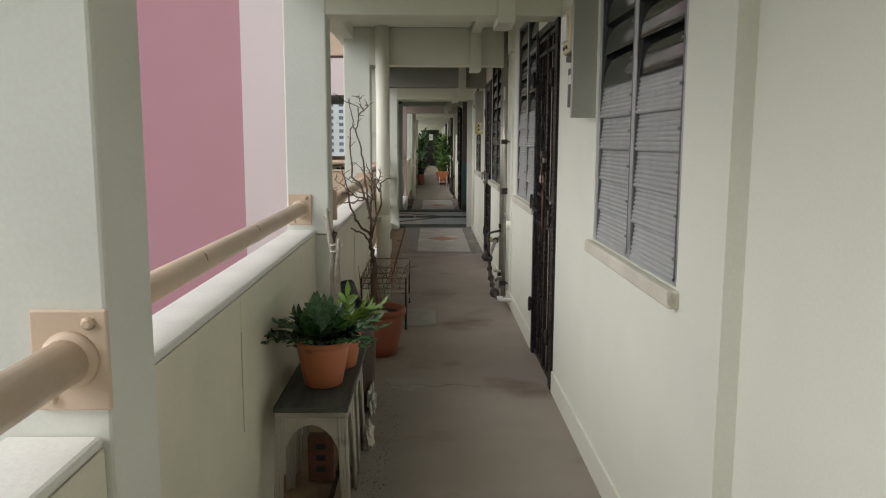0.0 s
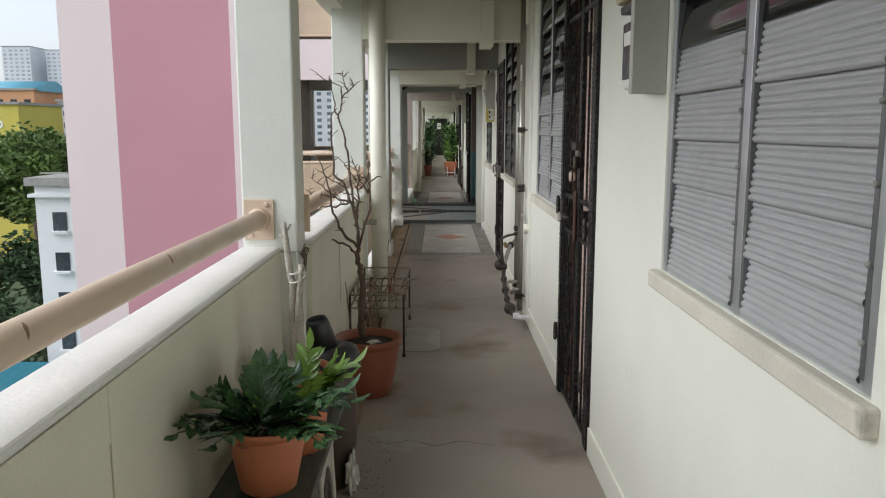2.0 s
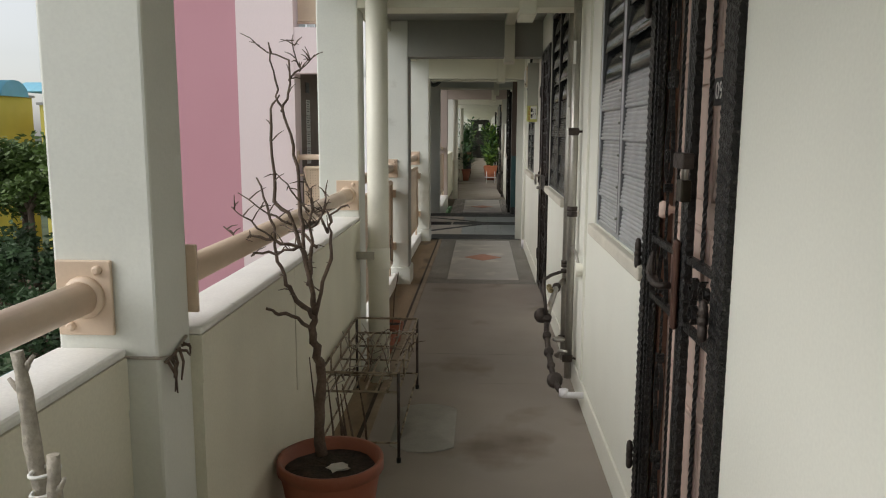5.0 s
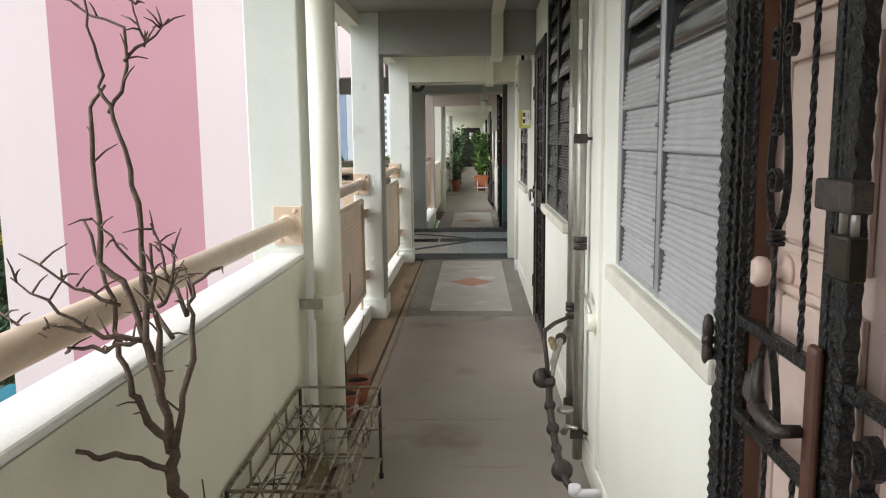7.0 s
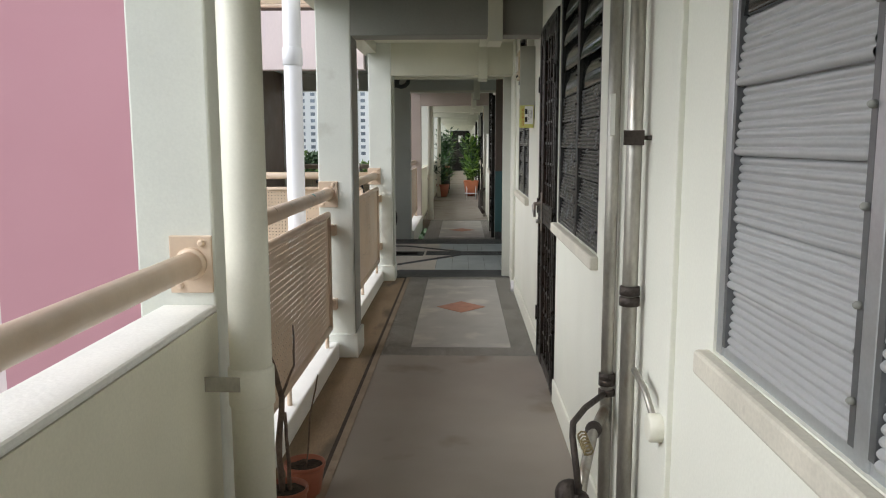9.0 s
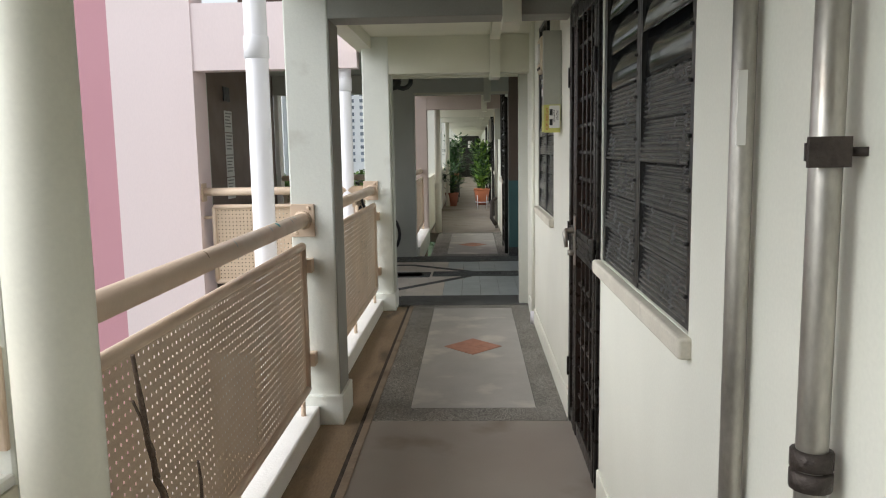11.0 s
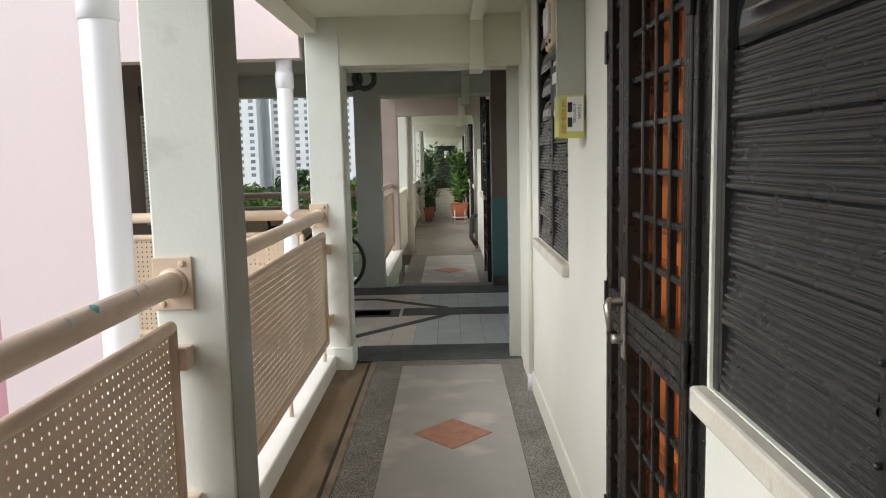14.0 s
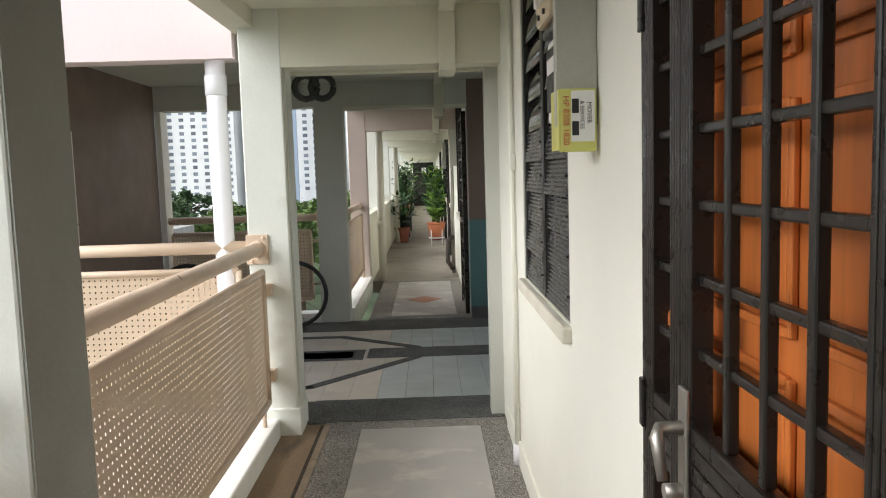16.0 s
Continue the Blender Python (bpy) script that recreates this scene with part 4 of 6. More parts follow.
# ---------------------------------------------------------------- gas risers and valves
risers = thing("gas_risers", "two weathered steel gas risers with dark couplings and valves", "pipes")
for (x, y), r in (((0.66, 6.91), 0.0215), ((0.672, 7.27), 0.021)):
    part("riser", tube([(x, y, 0.04), (x, y, SLAB)], r, 16), STEEL, risers)
for z in (0.985, 1.015):
    part("coupling", lathe([(0.022, -0.014), (0.029, -0.012), (0.029, 0.012), (0.022, 0.014)], 14, (0.66, 6.91, z)), DARKIRON, risers)
for z in (0.60, 0.635, 0.655):
    part("coupling", lathe([(0.021, -0.012), (0.027, -0.01), (0.027, 0.01), (0.021, 0.012)], 12, (0.672, 7.27, z)), DARKIRON, risers)
for (x, y, z) in ((0.66, 6.91, 1.44), (0.66, 6.91, 0.16), (0.672, 7.27, 0.18)):
    cl = part("clamp", lathe([(0.022, -0.012), (0.027, -0.012), (0.027, 0.012), (0.022, 0.012)], 12, (x, y, z)), DARKIRON, risers)
    part("clamp_arm", tube([(x + 0.02, y, z), (RX + 0.002, y - 0.03, z)], 0.007, 6), DARKIRON, cl)
    part("clamp_jaw", box(x - 0.035, x + 0.02, y - 0.03, y - 0.022, z - 0.02, z + 0.02), DARKIRON, cl)
part("tag", box(0.64, 0.654, 6.885, 6.8885, 1.80, 1.92), PAPER, risers, "white paper tag")
part("tag", box(0.655, 0.671, 7.2455, 7.2488, 1.45, 1.58), PAPER, risers, "white paper tag")
pts = [(0.672, 7.27, 0.55), (0.60, 7.10, 0.52), (0.555, 6.98, 0.44), (0.535, 6.92, 0.38)]
part("branch_pipe", tube(pts, 0.017, 10), STEEL, risers)
part("supply_pipe", tube([(0.535, 6.92, 0.38), (0.53, 6.85, 0.31), (0.535, 6.75, 0.235), (0.545, 6.62, 0.165), (0.565, 6.50, 0.115), (0.59, 6.445, 0.10)], 0.016, 10), DARKIRON, risers)
for (y, z, x), r in zip(((6.92, 0.385, 0.535), (6.84, 0.305, 0.531), (6.75, 0.236, 0.535), (6.66, 0.186, 0.541), (6.56, 0.138, 0.553), (7.12, 0.525, 0.606)), (0.028, 0.024, 0.027, 0.022, 0.042, 0.026)):
    bm = lathe([(r * 0.6, -0.022), (r, -0.014), (r, 0.014), (r * 0.6, 0.022)], 14)
    bmesh.ops.transform(bm, matrix=pose(x, y, z, 52), verts=bm.verts)
    part("fitting", bm, DARKIRON, risers)
part("by_pass", tube([(0.672, 7.27, 0.60), (0.575, 7.1, 0.605), (0.52, 6.98, 0.60), (0.515, 6.95, 0.57), (0.525, 6.92, 0.47), (0.53, 6.91, 0.41)], 0.010, 8), DARKIRON, risers)
bm = lathe([(0.012, -0.025), (0.042, -0.018), (0.045, 0.0), (0.042, 0.018), (0.012, 0.025)], 18)
bmesh.ops.transform(bm, matrix=pose(0.508, 6.93, 0.40, 70, 0, 30), verts=bm.verts)
part("regulator", bm, DARKIRON, risers)
wheel = part("valve_wheel", lathe([(0.02, -0.006), (0.034, -0.008), (0.036, 0.0), (0.034, 0.008), (0.02, 0.006)], 16, (0.60, 6.86, 0.28)), STEEL, risers)
part("tap_handle", tube([(0.585, 6.8, 0.2), (0.60, 6.78, 0.235), (0.63, 6.72, 0.25)], [0.016, 0.012, 0.007], 8), STEEL, risers)
part("coiled_wire", tube([(0.55 + 0.014 * math.cos(i * 0.9), 7.0 - 0.0035 * i + 0.0, 0.555 + 0.014 * math.sin(i * 0.9)) for i in range(40)], 0.003, 5), mat("brass_wire", (0.35, 0.28, 0.15), 0.4, 0.8), risers)
part("outlet_pipe", tube([(0.588, 6.445, 0.10), (0.60, 6.44, 0.10), (RX + 0.005, 6.44, 0.10)], 0.017, 12), PIPEWHITE, risers, "short white plastic pipe")
part("outlet_elbow", lathe([(0.016, -0.02), (0.024, -0.018), (0.024, 0.018), (0.016, 0.02)], 12, (0.588, 6.445, 0.11)), PIPEWHITE, risers)
cap = thing("wall_pipe_fitting", "cream capped pipe stub with a rusty feed on the wall", "pipe fitting")
bm = lathe([(0.03, 0), (0.036, 0.005), (0.036, 0.045), (0.03, 0.05)], 16)
bmesh.ops.transform(bm, matrix=pose(RX + 0.002, 6.63, 0.72, 0, -90), verts=bm.verts)
part("cap", bm, PIPECREAM, cap)
part("feed", tube([(RX - 0.03, 6.64, 0.74), (RX - 0.035, 6.72, 0.79), (RX - 0.04, 6.83, 0.81)], 0.009, 8), STEEL, cap)
cas = thing("wall_casing", "slim cream cable casing up the wall", "cable casing")
part("casing", box(RX - 0.014, RX + 0.002, 6.58, 6.66, 0.135, SLAB - 0.003, 0.003), CREAM, cas)
part("junction_box", box(RX - 0.05, RX + 0.002, 6.55, 6.68, 2.18, 2.36, 0.006), CREAM, cas)
edge = thing("wall_conduit", "thin cream conduit with a foot sleeve near the lobby", "conduit")
part("conduit", tube([(RX - 0.018, 12.14, 0.0), (RX - 0.018, 12.14, SLAB)], 0.014, 10), CREAM, edge)
part("sleeve", tube([(RX - 0.018, 12.14, 0.001), (RX - 0.018, 12.14, 0.11)], 0.022, 12), PIPEWHITE, edge, "white plastic sleeve")
part("box", box(RX - 0.03, RX - 0.002, 12.11, 12.17, 1.5, 1.58, 0.003), CREAM, edge)

# drain edge: groove and raised lip
structure("drain_lip", box(-0.405, -0.366, Y0, 12.9, -0.01, 0.0045, 0.003), mat("brown_cement_lip", (0.29, 0.225, 0.165), 0.8, spread=0.2, scale=5, fine=0.08, bump=0.2, stain=(0.17, 0.12, 0.08), stain_at=0.56, stain_scale=4), "raised cement lip along the drain", "drain")
structure("drain_groove", box(-0.428, -0.408, Y0, 12.9, -0.02, -0.006), mat("drain_grime", (0.06, 0.045, 0.035), 0.9, spread=0.4, scale=12), "grimy groove beside the drain", "drain")
bm = lathe([(0.21, 0.0), (0.212, 0.002), (0.20, 0.0035), (0.02, 0.0035)], 28)
for v in bm.verts:
    v.co.x = max(min(v.co.x, 0.13), -0.13) * 1.15
    v.co.y *= 1.5
    v.co.x += -0.11
    v.co.y += 6.22
tagged(part("floor_patch", bm, mat("pale_cement_patch", (0.31, 0.295, 0.265), 0.75, spread=0.1, scale=6, fine=0.05, bump=0.1)), "pale rounded cement patch in the floor", "floor patch", kind="structure")


def floor_crack(x0, x1, y, wander, width, label):
    """Thin wavering dark crack in the screed."""
    n = 40
    bm = bmesh.new()
    rows_ = []
    for i in range(n + 1):
        u = i / n
        yy = y + wander * (noise.noise(Vector((u * 5.0, y * 3.1, 0.0))) + 0.3 * noise.noise(Vector((u * 21.0, y, 0.0))))
        w = width * (0.25 + abs(noise.noise(Vector((u * 9.0, y, 4.0))))) * min(1.0, 6 * u, 6 * (1 - u))
        rows_.append([bm.verts.new((x0 + (x1 - x0) * u, yy + s * w, 0.0012)) for s in (-1, 1)])
    for r0, r1 in zip(rows_, rows_[1:]):
        bm.faces.new((r0[0], r0[1], r1[1], r1[0]))
    return tagged(part("floor_crack", bm, CRACK), label, "crack", kind="structure")


floor_crack(-0.29, 0.30, 4.42, 0.05, 0.006, "dark wavering crack in the cement floor")
floor_crack(-0.28, 0.55, 7.48, 0.012, 0.0025, "fine joint line across the cement floor")
floor_crack(0.1, 0.45, 6.9, 0.02, 0.002, "fine crack in the cement floor")
DIRT = mat("dark_floor_dirt", (0.085, 0.07, 0.055), 0.9, spread=0.3, scale=20)
rd = random.Random(5)
vs, fs = [], []
for k in range(900):
    cx_, cy_ = rd.gauss(-0.25, 0.05), rd.uniform(2.0, 4.6) if k % 3 else rd.gauss(2.7, 0.3)
    if cx_ < -0.31:
        continue
    r = rd.uniform(0.0008, 0.0042) * (1.6 if rd.random() < 0.06 else 1.0)
    o = len(vs)
    for i in range(5):
        q = r * rd.uniform(0.6, 1.3)
        vs.append((cx_ + q * math.cos(i * 1.2566), cy_ + 1.3 * q * math.sin(i * 1.2566), 0.0009))
    fs.append(tuple(range(o, o + 5)))
me = bpy.data.meshes.new("floor_dirt")
me.from_pydata(vs, [], fs)
me.materials.append(DIRT)
tagged(new("floor_dirt", me), "scattered dark soil crumbs on the floor by the plants", "dirt", kind="stuff")
bm = bmesh.new()
ring = []
for i in range(36):
    a = i * math.tau / 36
    r = 0.13 * (0.8 + 0.5 * noise.noise(Vector((math.cos(a) * 1.5, math.sin(a) * 1.5, 7.0))))
    ring.append(bm.verts.new((-0.14 + r * 1.2 * math.cos(a), 4.48 + r * 1.3 * math.sin(a), 0.0008)))
bm.faces.new(ring)
tagged(part("floor_patch", bm, mat("pale_dried_cement", (0.33, 0.31, 0.275), 0.8, spread=0.1, scale=8, fine=0.05)), "pale dried cement smear on the floor", "floor patch", kind="structure")
# ---------------------------------------------------------------- plants and clutter by the parapet
TERRA = mat("orange_plastic_pot", (0.50, 0.17, 0.08), 0.5, spread=0.06, scale=8, fine=0.03, stain=(0.62, 0.32, 0.2), stain_at=0.66, stain_scale=7)
TERRADARK = mat("brown_red_plastic_pot", (0.32, 0.105, 0.06), 0.5, spread=0.08, scale=8, fine=0.03, stain=(0.36, 0.2, 0.14), stain_at=0.7, stain_scale=8)
SOIL = mat("dark_soil", (0.05, 0.038, 0.028), 0.95, spread=0.4, scale=30, fine=0.3, bump=0.8, bump_scale=60)
BARK = mat("grey_brown_bark", (0.135, 0.095, 0.07), 0.85, spread=0.3, scale=20, fine=0.2, bump=0.6, bump_scale=80)
PALEBARK = mat("pale_dry_bark", (0.42, 0.38, 0.32), 0.85, spread=0.25, scale=18, fine=0.15, bump=0.6, bump_scale=70)
LEAF = mat("dark_glossy_leaf", (0.052, 0.115, 0.04), 0.28, spread=0.35, scale=16, fine=0.1, vary=0.35)
LEAFNEW = mat("fresh_green_leaf", (0.20, 0.34, 0.055), 0.35, spread=0.25, scale=16, vary=0.2)
STOOLM = mat("dirty_white_plastic_stool", (0.43, 0.40, 0.345), 0.5, spread=0.1, scale=6, fine=0.04, stain=(0.26, 0.23, 0.18), stain_at=0.58, stain_scale=6)
PLANK = mat("weathered_green_black_plank", (0.075, 0.08, 0.07), 0.7, spread=0.35, scale=12, fine=0.15, stretch=(1, 0.12, 1), bump=0.4, bump_scale=60, stain=(0.09, 0.125, 0.11), stain_at=0.6, stain_scale=9, spec=0.25)
RUSTY = mat("rusty_cream_wire", (0.34, 0.28, 0.2), 0.7, 0.2, spread=0.3, scale=25, fine=0.1, stain=(0.07, 0.045, 0.03), stain_at=0.5, stain_scale=20)


def pot(x, y, z, r, h, material, label, base=0.68, soil=True):
    top = thing("flower_pot", label, "plant pot", "flower pots")
    rb = r * base
    out = [(rb * 0.9, 0), (rb, 0.006), (rb + (r - rb) * 0.45, h * 0.45), (rb + (r - rb) * 0.8, h * 0.84), (r * 0.93, h * 0.86), (r, h * 0.875), (r, h * 0.985), (r * 0.985, h), (r * 0.92, h * 0.99), (r * 0.88, h * 0.84), (r * 0.8, h * 0.8)]
    part("pot_body", lathe(out, 36, (x, y, z)), material, top)
    if soil:
        bm = lathe([(r * 0.86, h * 0.80), (r * 0.86, h * 0.86), (r * 0.5, h * 0.885), (0.01, h * 0.88)], 24, (x, y, z))
        for v in bm.verts:
            v.co.z += random.uniform(-0.004, 0.006)
        part("soil", bm, SOIL, top)
    return top


def add_leaf(bm, base, along, side, length, width, fold=0.25):
    """Pointed leaf of eight faces, folded along its rib and bent down."""
    along, side = along.normalized(), side.normalized()
    nrm = along.cross(side).normalized()
    us = (0.0, 0.22, 0.5, 0.78, 1.0)
    ws = (0.08, 0.8, 1.0, 0.62, 0.02)
    rib, lf, rt = [], [], []
    for u, w in zip(us, ws):
        p = base + along * length * u - nrm * length * 0.16 * u * u
        rib.append(bm.verts.new(p))
        lf.append(bm.verts.new(p + side * width * 0.5 * w + nrm * width * fold * w))
        rt.append(bm.verts.new(p - side * width * 0.5 * w + nrm * width * fold * w))
    for i in range(4):
        for a, b in ((rib, lf), (rt, rib)):
            f = bm.faces.new((a[i], a[i + 1], b[i + 1], b[i]))
            f.smooth = True


def frond(root, heading, lean, length, n, leaf_len, leaf_w, seed, material, parent):
    """One arching stem with pairs of leaflets."""
    rng = random.Random(seed)
    bm = bmesh.new()
    h = Vector((math.cos(heading), math.sin(heading), 0))
    pts = []
    for i in range(n + 1):
        u = i / n
        pts.append(Vector(root) + h * (length * (lean * u + 0.35 * lean * u * u)) + Vector((0, 0, length * (u - 0.38 * lean * u * u))))
    add_tube(bm, pts, [0.004 * (1.2 - 0.8 * i / n) for i in range(n + 1)], 6)
    for i in range(2, n + 1):
        d = (pts[i] - pts[i - 1]).normalized()
        s = d.cross(Vector((0, 0, 1)))
        s = s.normalized() if s.length > 0.05 else Vector((0, 1, 0))
        for sg in ((-1, 1) if i < n else (0,)):
            al = (d * 0.75 + s * sg * 0.8 + Vector((0, 0, rng.uniform(-0.1, 0.25)))).normalized()
            add_leaf(bm, pts[i] - d * rng.uniform(0, 0.01), al, al.cross(d.cross(s)) if sg else s, leaf_len * rng.uniform(0.8, 1.15), leaf_w * rng.uniform(0.85, 1.1))
    part("frond", bm, material, parent)


def leafy_plant(x, y, z, n, length, leaf_len, leaf_w, seed, label, new_share=0.15, lean=(0.35, 1.0), aim=None):
    top = thing("potted_plant", label, "plant")
    rng = random.Random(seed)
    for k in range(n):
        a = rng.uniform(0, math.tau) if aim is None else aim + rng.uniform(-1.3, 1.3)
        root = (x + 0.03 * math.cos(a), y + 0.03 * math.sin(a), z)
        frond(root, a, rng.uniform(*lean), length * rng.uniform(0.75, 1.15), 7, leaf_len, leaf_w, seed * 100 + k, LEAFNEW if rng.random() < new_share else LEAF, top)
    return top


def stool(y0, y1):
    """Square plastic stool with four ribbed splayed legs and arched aprons."""
    top = thing("plastic_stool", "dirty white plastic stool with arched sides and ribbed legs", "stool", "stools under the plants")
    x0, x1, zt = -0.59, -0.335, 0.432
    part("seat", box(x0 - 0.01, x1 + 0.01, y0 - 0.005, y1 + 0.005, zt - 0.03, zt, 0.008), STOOLM, top)
    for sx, cx in ((-1, x0), (1, x1)):
        for sy, cy in ((-1, y0), (1, y1)):
            bm = bmesh.new()
            for k in range(3):
                o = 0.011 * k
                add_tube(bm, [(cx - sx * o, cy, zt - 0.03), (cx - sx * o + sx * 0.014, cy + sy * 0.016, 0.0)], [0.0085, 0.0075], 6)
                if k:
                    add_tube(bm, [(cx, cy - sy * o, zt - 0.03), (cx + sx * 0.014, cy - sy * o + sy * 0.016, 0.0)], [0.0085, 0.0075], 6)
            part("leg", bm, STOOLM, top)
    for a, b, fixed, axis in ((x0, x1, y0, 0), (x0, x1, y1, 0), (y0, y1, x0, 1), (y0, y1, x1, 1)):
        bm = bmesh.new()
        n = 10
        loops = []
        for i in range(n + 1):
            u = i / n
            p = a + (b - a) * u
            zl = zt - 0.19 + 0.135 * math.sin(math.pi * min(max((u - 0.08) / 0.84, 0), 1)) ** 0.5
            row = []
            for d in (-0.004, 0.004):
                for z in (zt - 0.028, zl):
                    row.append(bm.verts.new((p, fixed + d, z) if axis == 0 else (fixed + d, p, z)))
            loops.append(row)
        for r0, r1 in zip(loops, loops[1:]):
            for i, j in ((0, 1), (2, 3), (1, 3), (0, 2)):
                bm.faces.new((r0[i], r0[j], r1[j], r1[i]))
        bm.faces.new((loops[0][0], loops[0][1], loops[0][3], loops[0][2]))
        bm.faces.new((loops[-1][0], loops[-1][1], loops[-1][3], loops[-1][2]))
        part("apron", bm, STOOLM, top)


stool(2.80, 3.05)
stool(3.22, 3.47)
plank = thing("wooden_plank", "weathered dark green plank laid across two stools", "plank")
bm = box(-0.60, -0.32, 2.77, 3.85, 0.433, 0.455, 0.004)
part("board", bm, PLANK, plank)
pot(-0.448, 3.055, 0.456, 0.113, 0.19, TERRA, "orange plastic flower pot on a plank", 0.68)
pot(-0.405, 3.31, 0.456, 0.098, 0.18, TERRA, "orange plastic flower pot behind another on a plank", 0.68)
pot(-0.45, 3.62, 0.456, 0.10, 0.17, TERRA, "orange plastic flower pot holding a dry stump", 0.7)
tag_ = thing("pot_badge", "dark oval badge stuck on an orange pot", "badge")
bm = lathe([(0.016, 0), (0.016, 0.003), (0.012, 0.004)], 16)
for v in bm.verts:
    v.co.y *= 0.6
bmesh.ops.transform(bm, matrix=pose(-0.49, 2.953, 0.619, 96, 0, -20), verts=bm.verts)
part("badge", bm, TERRADARK, tag_)
leafy_plant(-0.46, 3.065, 0.612, 28, 0.145, 0.07, 0.036, 3, "dark green leafy plant in an orange pot", 0.15, (0.3, 1.35))
leafy_plant(-0.395, 3.29, 0.607, 6, 0.15, 0.066, 0.03, 7, "fresh green leafy plant beside a dry stump", 0.75, (0.25, 0.75), 0.2)


def branch_tubes(top, name, lines, material, rng, jitter=0.0):
    for pts, r0, r1 in lines:
        pts = [Vector(p) for p in pts]
        dense = []
        for a, b in zip(pts, pts[1:]):
            for k in range(3):
                p = a.lerp(b, k / 3)
                dense.append(p + Vector([rng.uniform(-jitter, jitter) for _ in range(3)]))
        dense.append(pts[-1])
        n = len(dense) - 1
        rr = [(r0 + (r1 - r0) * i / n) * rng.uniform(0.88, 1.15) for i in range(n + 1)]
        part(name, tube(dense, rr, 7), material, top)


rng = random.Random(11)
stump = thing("dry_stump", "pale dry stump tied with wire in a pot", "plant")
branch_tubes(stump, "stem", [([(-0.460, 3.620, 0.595), (-0.475, 3.630, 0.735), (-0.475, 3.640, 0.905), (-0.495, 3.650, 1.035), (-0.505, 3.650, 1.125)], 0.02, 0.008),
                             ([(-0.435, 3.610, 0.595), (-0.455, 3.620, 0.755), (-0.450, 3.620, 0.875), (-0.445, 3.620, 0.985)], 0.018, 0.009),
                             ([(-0.495, 3.650, 1.055), (-0.520, 3.650, 1.085)], 0.007, 0.003), ([(-0.450, 3.620, 0.925), (-0.425, 3.610, 0.955)], 0.006, 0.003),
                             ([(-0.502, 3.650, 1.095), (-0.480, 3.650, 1.120)], 0.006, 0.003)], PALEBARK, rng, 0.003)
for z in (0.925, 0.955):
    part("wire_tie", tube(spiral(0, 0, 0, 0.02, 0.021, 0, 1.0, 14), 0.003, 5), PAPER, stump).matrix_basis = pose(-0.465, 3.63, z, 0, 80, 10)


def crumple(name, label, category, cx, cy, cz, sx, sy, sz, material, seed, sides=3):
    """A crumpled sheet: a lump pushed in and out by noise."""
    bm = bmesh.new()
    bmesh.ops.create_icosphere(bm, subdivisions=sides, radius=1.0)
    for v in bm.verts:
        d = 0.72 + 0.55 * noise.noise(v.co * 2.3 + Vector((seed, 0, 0))) + 0.25 * noise.noise(v.co * 6.0 + Vector((0, seed, 0)))
        v.co = Vector((cx + v.co.x * d * sx, cy + v.co.y * d * sy, cz + v.co.z * d * sz))
    return tagged(part(name, bm, material), label, category)


PLASTICBAG = mat("dusty_white_plastic_bag", (0.62, 0.61, 0.56), 0.4, spread=0.12, scale=12, stain=(0.4, 0.37, 0.32), stain_at=0.6, stain_scale=14)
crumple("plastic_bag", "crumpled dusty white plastic bag in a pot", "bag", -0.475, 3.58, 0.629, 0.075, 0.07, 0.03, PLASTICBAG, 4)
crumple("cardboard_scrap", "torn brown paper scrap behind the plants", "paper", -0.56, 3.62, 0.617, 0.035, 0.10, 0.045, mat("brown_paper", (0.36, 0.27, 0.18), 0.85, spread=0.1, scale=10), 9)
crumple("paper_scrap", "crumpled pale paper scrap against a stool leg", "paper", -0.30, 3.47, 0.06, 0.035, 0.06, 0.085, mat("dirty_paper", (0.58, 0.54, 0.46), 0.8, spread=0.12, scale=14, stain=(0.4, 0.3, 0.15), stain_at=0.62, stain_scale=12), 2)
jar = thing("clay_jar", "dark brown jar with a black funnel laid on it", "jar")
part("jar_body", lathe([(0.07, 0), (0.095, 0.03), (0.11, 0.2), (0.115, 0.36), (0.10, 0.45), (0.095, 0.5), (0.085, 0.5), (0.08, 0.47)], 28, (-0.415, 4.0, -0.0)), mat("dark_brown_glaze", (0.075, 0.052, 0.04), 0.45, spread=0.25, scale=10, fine=0.1), jar)
part("funnel_base", lathe([(0.11, 0.0), (0.118, 0.01), (0.115, 0.05), (0.10, 0.085), (0.06, 0.1), (0.05, 0.1)], 24, (-0.40, 3.99, 0.501)), BLACKPLASTIC, jar, "black plastic rim")
bm = lathe([(0.062, 0), (0.045, 0.11), (0.038, 0.125), (0.034, 0.12), (0.05, 0.01)], 20)
bmesh.ops.transform(bm, matrix=pose(-0.43, 3.97, 0.59, 6, -10), verts=bm.verts)
part("funnel_neck", bm, BLACKPLASTIC, jar, "black plastic neck")
crumple("printed_bag", "crumpled printed plastic bag against a jar", "bag", -0.318, 3.92, 0.085, 0.03, 0.055, 0.12, PLASTICBAG, 8)
brick = thing("hollow_brick", "red hollow clay brick under a stool", "brick")
bm = box(-0.53, -0.42, 3.12, 3.18, 0.0, 0.2, 0.004)
# dull clay, its colour lowered further for the shade under the stools
part("brick_body", bm, mat("dull_shaded_red_clay", (0.15, 0.07, 0.048), 0.85, spread=0.2, scale=15, fine=0.1, bump=0.3), brick)
